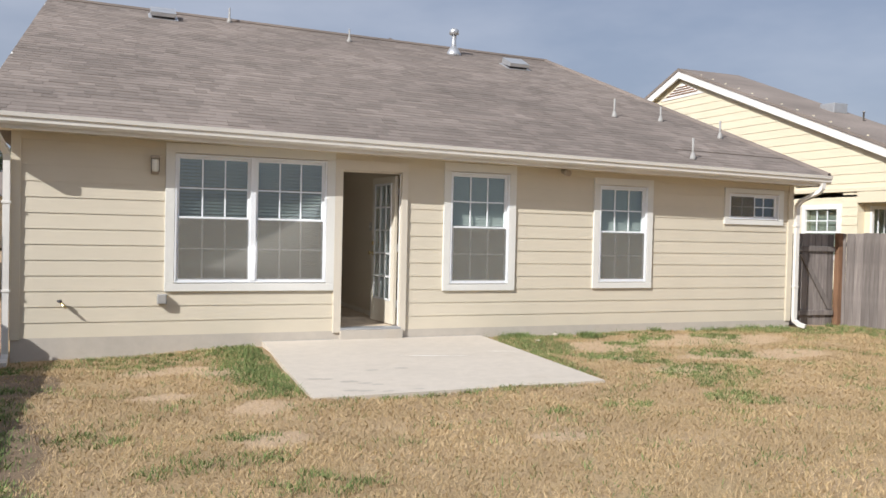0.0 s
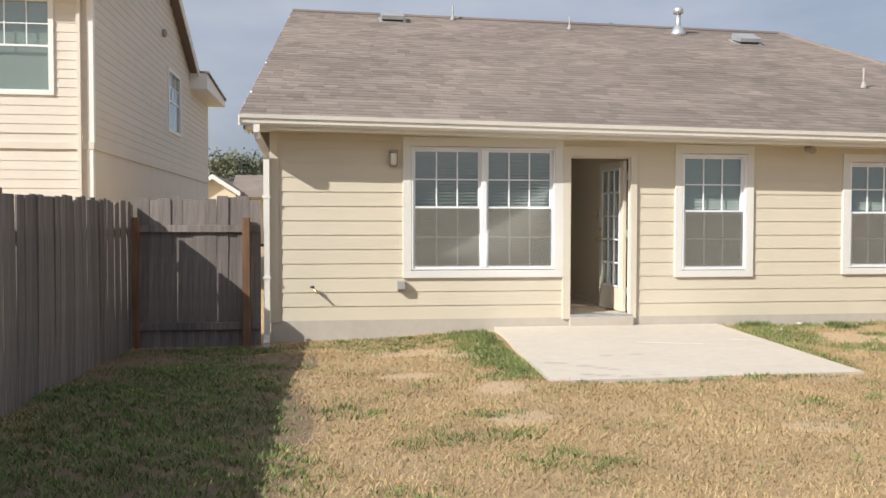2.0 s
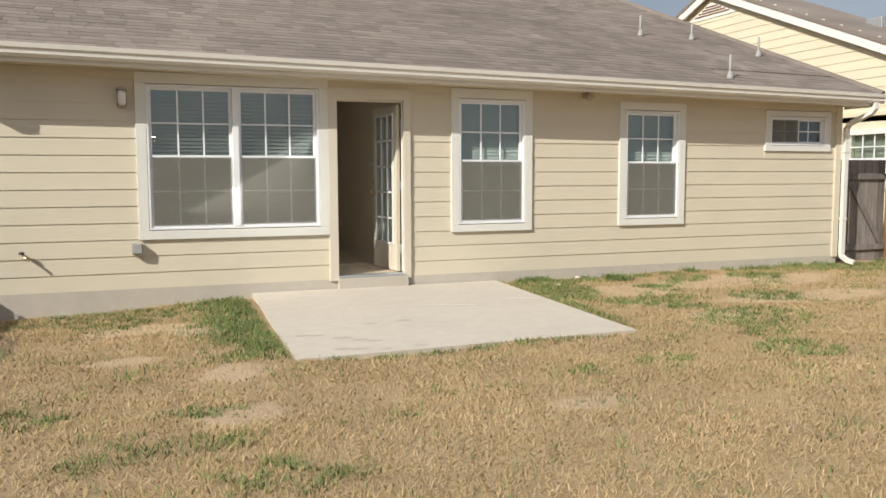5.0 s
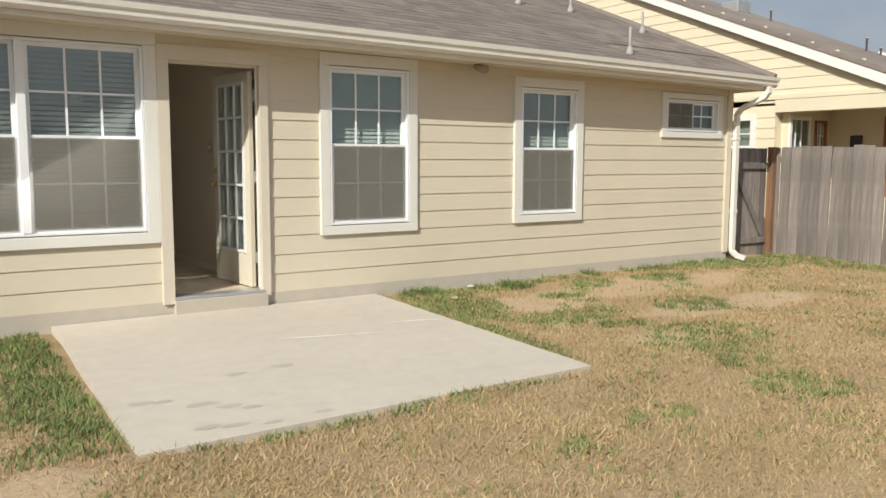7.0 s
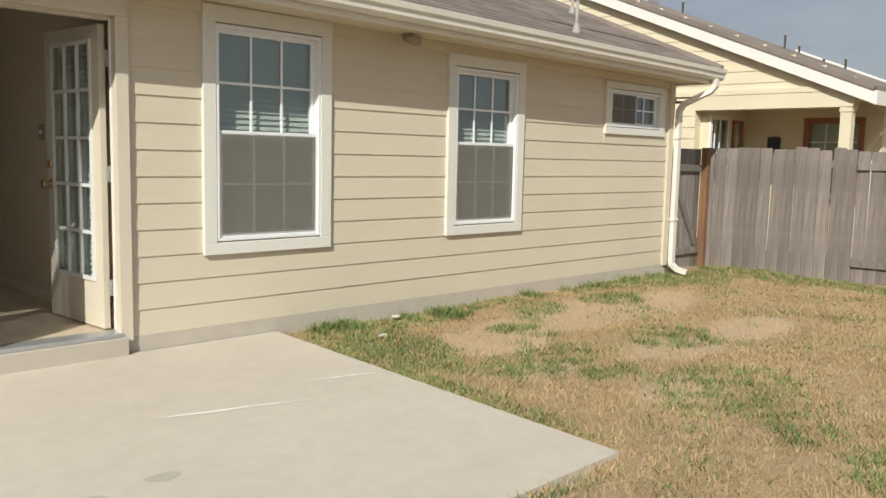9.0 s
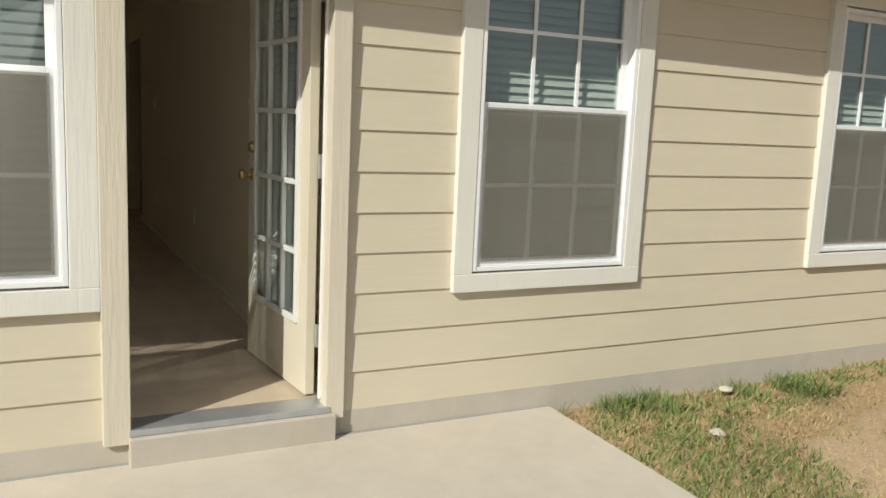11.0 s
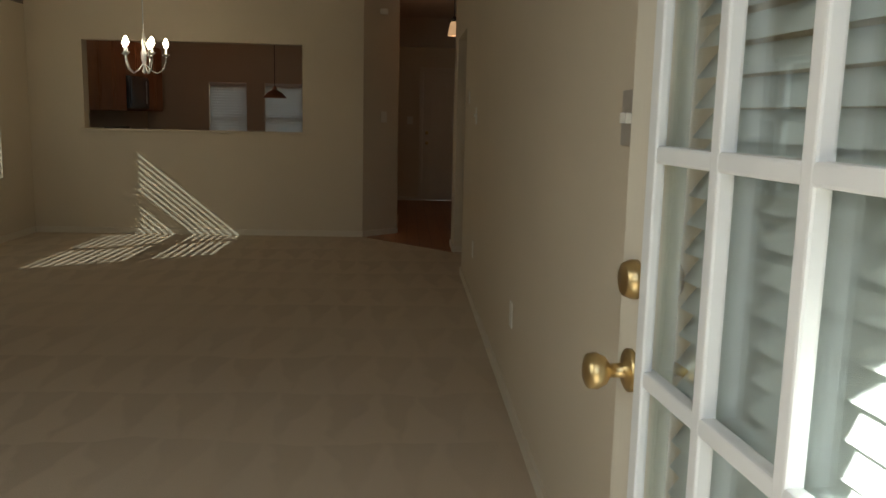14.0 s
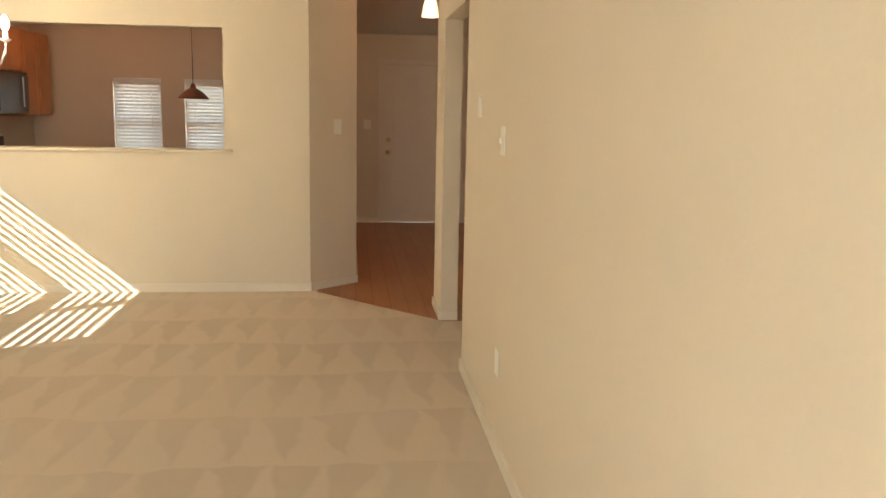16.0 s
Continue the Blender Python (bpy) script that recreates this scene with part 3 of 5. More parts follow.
blind("y", 7.11, W5[1] - 0.02, W5[2] + 0.01, W5[3] - 0.01, XL + 0.15, radians(-1), "open white mini blind in the sunlit side window", pitch=0.063)

for name, w in (("window_6", K1), ("window_7", K2)):
    win = thing(name, ((w[0] + w[1]) / 2, YB - 0.1, w[2]), "white kitchen window behind a lowered blind", "window", kind="structure")
    for a, b in ((w[0], w[0] + 0.04), (w[1] - 0.04, w[1])):
        part("frame_side", box(a, b, YB - 0.09, YB - 0.03, w[2], w[3], 0.004), M_VINYL, win)
    for a, b in ((w[2], w[2] + 0.04), (w[3] - 0.04, w[3]), (1.46, 1.50)):
        part("frame_rail", box(w[0] + 0.04, w[1] - 0.04, YB - 0.088, YB - 0.032, a, b, 0.004), M_VINYL, win)
    pane = part("pane", box(w[0] + 0.04, w[1] - 0.04, YB - 0.062, YB - 0.058, w[2] + 0.04, w[3] - 0.04), M_CLEAR, win)
    pane.visible_shadow = False
    blind("x", w[0] + 0.01, w[1] - 0.01, w[2], w[3] - 0.005, YB - 0.125, radians(62), "white mini blind lowered in the kitchen window")

# ---- back door ----
door_frame = thing("door_frame", (0.4, 0.05, 0.14), "cream painted back door frame and casing", "door frame", kind="structure")
part("casing_side", box(-0.115, -0.012, -0.004, 0.045, 0.145, 2.27, 0.004), M_TRIM, door_frame)
part("casing_side", box(0.80, 0.885, -0.004, 0.045, 0.145, 2.27, 0.004), M_TRIM, door_frame)
part("casing_head", box(-0.115, 0.885, -0.006, 0.045, 2.27, 2.40, 0.004), M_TRIM, door_frame)
part("jamb", box(-0.054, -0.028, 0.0455, 0.142, 0.19, 2.27, 0.002), M_TRIM, door_frame)
part("jamb", box(0.80, 0.83, 0.0455, 0.088, 0.19, 2.27, 0.002), M_TRIM, door_frame)
part("jamb", box(0.826, 0.846, 0.0885, 0.142, 0.19, 2.27, 0.002), M_TRIM, door_frame)
part("head_jamb", box(-0.028, 0.80, 0.046, 0.141, 2.25, 2.28, 0.002), M_TRIM, door_frame)
part("stop", box(-0.028, -0.018, 0.062, 0.080, 0.22, 2.25, 0.002), M_TRIM, door_frame)
part("stop", box(0.788, 0.80, 0.062, 0.080, 0.22, 2.25, 0.002), M_WHITE, door_frame)
part("threshold", box(-0.02, 0.82, -0.01, 0.145, 0.175, 0.205, 0.006), M_STEEL, door_frame, "aluminium door threshold")
solid("step", box(-0.02, 0.84, -0.035, 0.2, -0.3, 0.174, 0.006), M_FOUND, "grey concrete door step", "step", kind="structure")
part("hinge", box(0.792, 0.824, 0.126, 0.149, 0.44, 0.545, 0.002), M_STEEL, door_frame)
part("hinge", box(0.792, 0.824, 0.126, 0.149, 1.205, 1.31, 0.002), M_STEEL, door_frame)
part("hinge", box(0.792, 0.824, 0.126, 0.149, 1.96, 2.065, 0.002), M_STEEL, door_frame)

DW, DH, DT = 0.80, 2.02, 0.044
door = thing("door_1", (0.795, 0.125, 0.215), "open cream glazed back door with fifteen lites", "door", kind="structure")
ORIGIN[door] = Vector((0, 0, 0))
# The leaf is laid out along -x from its hinge, the outer face at y = 0, and then swung inward.
STILE, RAIL_T, RAIL_B = 0.115, 0.10, 0.325
part("stile", box(-STILE, 0, 0, DT, 0, DH, 0.003), M_DOOR, door)
part("stile", box(-DW, -DW + STILE, 0, DT, 0, DH, 0.003), M_DOOR, door)
part("rail", box(-DW + STILE, -STILE, 0.001, DT - 0.001, 0, RAIL_B, 0.003), M_DOOR, door)
part("rail", box(-DW + STILE, -STILE, 0.001, DT - 0.001, DH - RAIL_T, DH, 0.003), M_DOOR, door)
gx0, gx1, gz0, gz1 = -DW + STILE, -STILE, RAIL_B, DH - RAIL_T
for a in ((gx0 - 0.012, gx0 + 0.018, gz0 - 0.012, gz1 + 0.012), (gx1 - 0.018, gx1 + 0.012, gz0 - 0.012, gz1 + 0.012)):
    part("glazing_bead", box(a[0], a[1], -0.012, 0.004, a[2], a[3], 0.004), M_GRILLE, door)
for a in (gz0 - 0.012, gz1 - 0.018):
    part("glazing_bead", box(gx0 + 0.018, gx1 - 0.018, -0.0115, 0.004, a, a + 0.03, 0.004), M_GRILLE, door)
for i in (1, 2):
    u = gx0 + (gx1 - gx0) * i / 3
    part("muntin", box(u - 0.012, u + 0.012, -0.010, 0.012, gz0, gz1, 0.004), M_GRILLE, door)
for i in range(1, 5):
    z = gz0 + (gz1 - gz0) * i / 5
    part("muntin", box(gx0, gx1, -0.0095, 0.0115, z - 0.012, z + 0.012, 0.004), M_GRILLE, door)
pane = part("pane", box(gx0 - 0.004, gx1 + 0.004, 0.014, 0.018, gz0 - 0.004, gz1 + 0.004), M_CLEAR, door)
pane.visible_shadow = False
for z, name in ((0.955, "knob"), (1.095, "deadbolt")):
    for s in (-1, 1):
        turn = Matrix.Rotation(radians(90 * s), 4, "X") if s > 0 else Matrix.Rotation(radians(-90), 4, "X")
        y = 0.0 if s > 0 else DT
        prof = [(0.033, 0), (0.033, 0.006), (0.026, 0.010), (0.011, 0.013), (0.011, 0.035), (0.022, 0.042), (0.028, 0.055), (0.026, 0.068), (0.012, 0.074)] if name == "knob" else [(0.030, 0), (0.030, 0.008), (0.025, 0.020), (0.021, 0.022)]
        part(name, lathe(prof, (-DW + 0.062, y, z), turn), M_BRASS, door, "worn brass " + name)
slat_bm = prism([(-0.016, -0.020), (0.001, 0.002), (0.016, 0.020), (-0.001, -0.001)], "x", gx0 - 0.02, gx1 + 0.02)
slat_me = bpy.data.meshes.new("door_slat")
bmesh.ops.recalc_face_normals(slat_bm, faces=slat_bm.faces)
slat_bm.to_mesh(slat_me)
slat_bm.free()
slat_me.materials.append(M_SLAT)
for i in range(41):
    s = new("slat", slat_me)
    s.parent = door
    s.location = (0, DT + 0.028, gz1 + 0.02 - i * 0.041)
part("headrail", box(gx0 - 0.03, gx1 + 0.03, DT + 0.006, DT + 0.05, gz1 + 0.03, gz1 + 0.07, 0.003), M_SLAT, door)
part("bottom_rail", box(gx0 - 0.02, gx1 + 0.02, DT + 0.012, DT + 0.044, gz1 + 0.02 - 41 * 0.041, gz1 + 0.035 - 41 * 0.041, 0.003), M_SLAT, door)
door.matrix_world = pose(0.798, 0.162, 0.212, 0, 0, -85.0) @ Matrix.Translation((0, -DT, 0))

# ---- eaves, gutter and roof ----
EY, RY, SLOPE = -0.42, 6.35, 0.43


def eave(x):
    return 2.63 - 0.013 * x


eaves = thing("eaves", (2, -0.2, 2.4), "cream boxed eave with fascia and soffit", "eaves", kind="structure")


def strip(x0, x1, pts):
    """A profile in (y, height above the eave line) carried along the eave."""
    bm = bmesh.new()
    ends = [[bm.verts.new((x, y, eave(x) + h)) for y, h in pts] for x in (x0, x1)]
    bm.faces.new(ends[0])
    bm.faces.new(ends[1][::-1])
    n = len(pts)
    for i in range(n):
        bm.faces.new((ends[0][i], ends[1][i], ends[1][(i + 1) % n], ends[0][(i + 1) % n]))
    return bm


part("soffit", strip(-4.13, 7.88, [(-0.33, -0.155), (0.06, -0.155), (0.06, -0.135), (-0.33, -0.135)]), M_SIDING, eaves)
part("fascia", strip(-4.14, 7.89, [(-0.36, -0.17), (-0.335, -0.17), (-0.335, -0.01), (-0.36, -0.01)]), M_GUTTER, eaves)
part("frieze", strip(XL, XR, [(0.012, -0.24), (0.046, -0.24), (0.046, -0.156), (0.012, -0.156)]), M_SIDING, eaves)
for x in (-4.14, 7.865):
    part("eave_end", strip(x, x + 0.02, [(-0.36, -0.17), (0.20, -0.17), (0.20, 0.22), (-0.36, -0.02)]), M_GUTTER, eaves)
gutter = thing("gutter", (2, EY, 2.5), "cream enamelled rain gutter along the eave", "gutter")
part("trough", strip(-4.17, 7.95, [(-0.362, -0.005), (-0.365, -0.125), (-0.42, -0.13), (-0.45, -0.10), (-0.455, -0.06), (-0.475, -0.045), (-0.485, 0.0), (-0.478, 0.0), (-0.462, -0.045), (-0.44, -0.06), (-0.43, -0.10), (-0.372, -0.115), (-0.369, -0.005)]), M_GUTTER, gutter)
for x in (-4.175, 7.945):
    part("end_cap", strip(x, x + 0.008, [(-0.362, -0.002), (-0.365, -0.128), (-0.42, -0.133), (-0.455, -0.10), (-0.488, 0.002)]), M_GUTTER, gutter)


def spout(name, x, wall_x, bottom, shoe):
    """A downspout: outlet, elbow back to the wall, straight run and a shoe."""
    d = thing(name, (wall_x, -0.03, bottom), "white enamelled downspout with a splayed shoe", "downspout", group="downspouts of the house")
    z = eave(x) - 0.13
    w = 0.036

    def run(pts):
        bm = bmesh.new()
        rings = []
        for i, (px, py, pz) in enumerate(pts):
            a = pts[max(i - 1, 0)]
            b = pts[min(i + 1, len(pts) - 1)]
            t = Vector((b[0] - a[0], b[1] - a[1], b[2] - a[2])).normalized()
            u = Vector((1, 0, 0)) if abs(t.x) < 0.9 else Vector((0, 1, 0))
            u = (u - t * u.dot(t)).normalized()
            v = t.cross(u)
            rings.append([bm.verts.new(Vector((px, py, pz)) + s * w * u + k * w * 0.8 * v) for s, k in ((-1, -1), (1, -1), (1, 1), (-1, 1))])
        for p, q in zip(rings, rings[1:]):
            for k in range(4):
                bm.faces.new((p[k], p[(k + 1) % 4], q[(k + 1) % 4], q[k]))
        bm.faces.new(rings[0][::-1])
        bm.faces.new(rings[-1])
        return bm

    part("elbow", run([(x, -0.42, z + 0.01), (x, -0.42, z - 0.07), (x + (wall_x - x) * 0.15, -0.38, z - 0.13), (wall_x, -0.09, z - 0.28), (wall_x, -0.03, z - 0.36), (wall_x, -0.03, z - 0.42)]), M_GUTTER, d)
    part("pipe", run([(wall_x, -0.03, z - 0.42), (wall_x, -0.03, bottom + 0.16)]), M_GUTTER, d)
    part("shoe", run([(wall_x, -0.03, bottom + 0.16), (wall_x, -0.035, bottom + 0.11), (wall_x + shoe * 0.5, -0.09, bottom + 0.05), (wall_x + shoe, -0.2, bottom + 0.02)]), M_GUTTER, d)
    for zz in (0.7, 1.7):
        part("strap", box(wall_x - 0.05, wall_x + 0.05, -0.066, 0.002, zz, zz + 0.03, 0.002), M_GUTTER, d)


spout("downspout", -3.98, -3.90, -0.12, 0.0)
spout("downspout", 7.80, 7.68, 0.05, 0.08)

HX, RX = 6.4, -3.90
roof = thing("roof", (2, 6, 2.6), "weathered grey-brown asphalt shingle roof", "roof", kind="structure")


def roof_z(x, y):
    return eave(x) + SLOPE * (y - EY) + 0.005


def deck():
    bm = bmesh.new()
    a = [(-4.17, EY - 0.03), (7.95, EY - 0.03), (HX, RY), (RX, RY)]
    top = [bm.verts.new((x, y, roof_z(x, y) - 0.012)) for x, y in a]
    bm.faces.new(top)
    back = [bm.verts.new((x, 13.5, 2.55)) for x in (-4.17, 7.95)]
    bm.faces.new((top[3], top[2], back[1], back[0]))
    bm.faces.new((top[1], back[1], top[2]))
    low = [bm.verts.new((x, y, z)) for x, y, z in ((-4.17, EY - 0.03, 2.62), (7.95, EY - 0.03, 2.46), (7.95, 13.5, 2.5), (-4.17, 13.5, 2.5))]
    bm.faces.new((top[0], top[1], low[1], low[0]))
    bm.faces.new((top[1], back[1], low[2], low[1]))
    bm.faces.new((top[0], low[0], low[3], back[0], top[3]))
    return bm


part("deck", deck(), M_ROOF, roof)
bm = prism([(EY - 0.03, 2.55), (EY - 0.03, 2.67), (RY, 5.585), (RY, 5.40)], "x", -4.19, -4.165)
for v in bm.verts:
    v.co.x += (RX + 4.17) * (v.co.y - EY) / (RY - EY)
part("rake_board", bm, M_GUTTER, roof)
part("ridge_cap", tube([(RX, RY, roof_z(RX, RY)), (HX, RY, roof_z(HX, RY))], 0.05, 8), M_ROOF, roof)
part("hip_cap", tube([(HX, RY, roof_z(HX, RY)), (7.93, EY, roof_z(7.93, EY))], 0.05, 8), M_ROOF, roof)
part("dormer_peak", prism([(2.25, 5.35), (2.75, 5.66), (3.9, 5.35)], "y", RY + 0.3, RY + 2.5), M_ROOF, roof)
rng = np.random.default_rng(5)
COURSE = 0.142 * math.cos(math.atan(SLOPE))
tabs = []
r = 0
while EY - 0.03 + r * COURSE < RY - 0.05:
    y0 = EY - 0.035 + r * COURSE
    y1 = y0 + COURSE + 0.02
    end = 7.95 + (HX - 7.95) * (y0 - EY) / (RY - EY)
    start = -4.18 + (RX + 4.17) * (y0 - EY) / (RY - EY)
    x = start - rng.uniform(0, 0.3)
    while x < end:
        w = rng.choice([0.165, 0.2, 0.25, 0.33])
        a, b = max(x, start), min(x + w - 0.004, end)
        if b - a > 0.03:
            tabs.append((r, a, b, y0, y1, rng.uniform(0.004, 0.010)))
        x += w
    r += 1


def tab_points(t):
    _, a, b, y0, y1, h = t
    return [(a, y0, roof_z(a, y0) + h), (b, y0, roof_z(b, y0) + h), (b, y1, roof_z(b, y1)), (a, y1, roof_z(a, y1)), (a, y0, roof_z(a, y0) - 0.006), (b, y0, roof_z(b, y0) - 0.006)]


TAB_FACES = [(0, 1, 2, 3), (4, 5, 1, 0), (5, 2, 1), (4, 0, 3)]
near = [t for t in tabs if t[0] < 6]
rest = [t for t in tabs if t[0] >= 6]
me = bpy.data.meshes.new("shingles")
me.from_pydata([p for t in rest for p in tab_points(t)], [], [tuple(6 * i + v for v in f) for i in range(len(rest)) for f in TAB_FACES])
me.materials.append(M_ROOF)
ob = new("shingle_field", me)
ob.parent = roof
ob.location = -ORIGIN[roof]
tagged(ob, kind="stuff")
for t in near[:300]:
    me = bpy.data.meshes.new("shingle")
    me.from_pydata(tab_points(t), [], TAB_FACES)
    me.materials.append(M_ROOF)
    ob = new("shingle", me)
    ob.parent = roof
    ob.location = -ORIGIN[roof]

# roof vents and pipes


def pipe(x, y, h, r=0.018):
    z = roof_z(x, y)
    p = thing("vent_pipe", (x, y, z), "grey plumbing vent pipe on the roof", "vent pipe", group="vent pipes on the roof")
    part("pipe", lathe([(r, -0.05), (r, h), (r * 0.8, h), (r * 0.8, h - 0.02)], (x, y, z), steps=10), M_PVC, p)
    part("boot", lathe([(r * 3, -0.02), (r * 2.6, 0.02), (r * 1.2, 0.10)], (x, y, z), steps=12), M_PVC, p)


for x, y, h in ((-0.7, 6.2, 0.28), (1.6, 5.75, 0.25), (5.39, 1.94, 0.32), (6.38, 1.95, 0.26), (7.09, 1.2, 0.30), (5.46, -0.12, 0.32)):
    pipe(x, y, h)


def box_vent(x, y):
    z = roof_z(x, y)
    v = thing("roof_vent", (x, y, z), "low grey metal roof vent with a dark throat", "roof vent", group="roof vents")
    tilt = Matrix.Translation((x, y, z)) @ Matrix.Rotation(math.atan(SLOPE), 4, "X")
    bm = box(-0.26, 0.26, -0.24, 0.24, 0.0, 0.015, 0.003)
    bm.transform(tilt)
    part("flange", bm, M_STEEL, v)
    bm = prism([(-0.22, 0.06), (-0.22, 0.13), (0.20, 0.15), (0.20, 0.02)], "x", -0.22, 0.22)
    bm.transform(tilt)
    part("hood", bm, M_STEEL, v)
    bm = box(-0.20, 0.20, -0.16, 0.16, 0.01, 0.07)
    bm.transform(tilt)
    part("throat", bm, M_DARK, v)


box_vent(-1.95, 5.85)
box_vent(5.05, 5.2)
fz = roof_z(3.9, 5.8)
flue = thing("flue", (3.9, 5.8, fz), "galvanised flue with a storm collar and cap", "flue")
part("cone", lathe([(0.17, -0.06), (0.15, 0.02), (0.07, 0.16)], (3.9, 5.8, fz)), M_STEEL, flue)
part("stack", lathe([(0.05, 0), (0.05, 0.42)], (3.9, 5.8, fz)), M_STEEL, flue)
part("cap", lathe([(0.055, 0.40), (0.10, 0.42), (0.10, 0.50), (0.06, 0.54)], (3.9, 5.8, fz)), M_STEEL, flue)

# ---- yard ----
def lie(x, y):
    """The ground's own surface, with its small humps."""
    return ground_z(x, y) + 0.012 * np.sin(x * 3.1 + 1.3 * np.sin(y * 2.2)) + 0.010 * np.sin(y * 4.3 + x * 1.7) - 0.012


def sheet(x0, x1, y0, y1, n, m):
    xs, ys = np.linspace(x0, x1, n), np.linspace(y0, y1, m)
    gx, gy = np.meshgrid(xs, ys)
    under = (gx > -0.98) & (gx < 1.86) & (gy > -3.05)
    return np.stack([gx, gy, lie(gx, gy) - 0.15 * under], -1).reshape(-1, 3), n, m


bm = bmesh.new()
verts, n, m = sheet(-13, 13, -16, 0.3, 131, 84)
vs = [bm.verts.new(v) for v in verts]
for j in range(m - 1):
    for i in range(n - 1):
        bm.faces.new((vs[j * n + i], vs[j * n + i + 1], vs[(j + 1) * n + i + 1], vs[(j + 1) * n + i]))
rim = [(-400, -400), (400, -400), (400, 400), (-400, 400)]
R = [bm.verts.new((x, y, -0.1)) for x, y in rim]
border = ([vs[i] for i in range(n)], [vs[j * n + n - 1] for j in range(m)], [vs[(m - 1) * n + i] for i in range(n - 1, -1, -1)], [vs[j * n] for j in range(m - 1, -1, -1)])
for k, line in enumerate(border):
    a, b = R[k], R[(k + 1) % 4]
    half = len(line) // 2
    for p, q in zip(line[:half], line[1:half + 1]):
        bm.faces.new((p, a, q))
    bm.faces.new((line[half], a, b))
    for p, q in zip(line[half:], line[half + 1:]):
        bm.faces.new((p, b, q))
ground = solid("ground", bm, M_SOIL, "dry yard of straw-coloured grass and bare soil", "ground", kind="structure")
for p in ground.data.polygons:
    p.use_smooth = True

patio = solid("patio", prism([(-1.12, -3.20), (2.01, -3.12), (2.01, 0.024), (-1.02, 0.024)], "z", -0.30, 0.0), M_CONC, "pale poured concrete patio slab with damp marks", "patio", kind="structure")
for v in patio.data.vertices:
    if v.co.z > -0.1:
        v.co.z = 0.056 + 0.026 * v.co.y
    if v.co.y > 0 and v.co.x > 0:
        v.co.x = 2.01

part("expansion_joint", box(-1.02, 2.01, 0.010, 0.0235, 0.02, 0.0590), M_PVC, patio, "dark expansion joint along the house")

# bare soil shows in these patches; green grows in those: (x, y, radius x, radius y)
BARE = [(4.9, -0.9, 1.9, 0.5), (3.3, -1.1, 0.7, 0.4), (-2.2, -1.3, 0.6, 0.35), (-2.4, -2.7, 0.35, 0.2), (5.5, -2.1, 0.7, 0.3), (0.4, -5.0, 0.3, 0.15), (-4.5, -1.5, 1.0, 1.2), (-1.6, -3.4, 0.3, 0.3),
        (-1.76, -1.6, 0.3, 0.4), (-1.7, -4.5, 0.35, 0.25), (3.0, -1.85, 0.4, 0.2), (4.3, -2.1, 0.6, 0.3), (3.3, -2.7, 0.5, 0.25)]
LUSH = [(-2.4, -0.40, 1.3, 0.5), (-1.38, -1.1, 0.36, 1.5), (2.45, -0.8, 0.5, 1.1), (2.9, -0.3, 0.8, 0.25), (3.2, -1.7, 0.9, 0.35), (4.5, -0.5, 0.4, 0.3), (5.6, -0.6, 0.5, 0.3),
        (7.6, -0.35, 1.5, 0.45), (8.8, -1.2, 0.5, 1.9), (3.6, -0.12, 1.6, 0.14), (6.4, -0.15, 0.9, 0.16), (3.5, -2.9, 0.8, 0.5), (4.6, -1.9, 0.6, 0.35), (-2.2, -5.0, 0.35, 0.2), (-1.6, -5.6, 0.5, 0.3), (-2.6, -6.4, 0.6, 0.4),
        (-3.9, -5.5, 1.0, 0.9), (-4.7, -3.5, 0.8, 1.2), (-4.6, -7.0, 0.9, 0.7), (2.8, -4.2, 0.5, 0.35), (-2.6, -0.9, 0.5, 0.2), (-4.3, -0.6, 0.9, 0.5), (-4.5, -5.0, 1.3, 4.5), (-2.9, -4.2, 0.4, 0.25)]

TUFTS = [(-2.45, -5.1), (-1.95, -4.4), (-2.4, -1.0), (-1.87, -5.0), (5.4, -0.6), (3.7, -0.9), (3.3, -2.15), (2.95, -3.65), (3.2, -3.35), (2.8, -4.2), (1.65, -4.1), (0.78, -4.3), (-1.64, -5.5), (-3.76, -2.0), (-4.0, -5.3)]
LUSH += [(x, y, 0.32, 0.2) for x, y in TUFTS] + [(-1.25, -1.5, 0.2, 1.9), (0.4, -3.24, 1.7, 0.10), (2.08, -1.6, 0.14, 1.6)]


# soil painted darker in the strip that the fence shades
FENCE_SHADE = [(-4.6, -2.6, 1.2, 2.0), (-4.3, -5.4, 1.2, 1.5), (-4.8, -0.8, 0.9, 0.9), (-4.7, -8.5, 1.1, 2.6), (-3.7, -1.8, 0.5, 0.9), (-3.6, -4.4, 0.45, 1.3)]


def inside(x, y, spots):
    """How deep a place lies in the nearest patch: 1 in its middle, 0 at its edge or outside."""
    v = np.zeros_like(x)
    for a, b, p, q in spots:
        v = np.maximum(v, 1 - ((x - a) / p) ** 2 - ((y - b) / q) ** 2)
    return v


spread = ground.data.attributes.new("bare", "FLOAT", "POINT")
co = np.empty(len(ground.data.vertices) * 3, np.float32)
ground.data.vertices.foreach_get("co", co)
co = co.reshape(-1, 3) + np.array(ground.matrix_world.translation)
spread.data.foreach_set("value", np.clip(inside(co[:, 0], co[:, 1], BARE), 0, 1).astype(np.float32))


fence_shade = ground.data.attributes.new("fence_shade", "FLOAT", "POINT")
fence_shade.data.foreach_set("value", np.clip(inside(co[:, 0], co[:, 1], FENCE_SHADE) * 1.6, 0, 1).astype(np.float32))


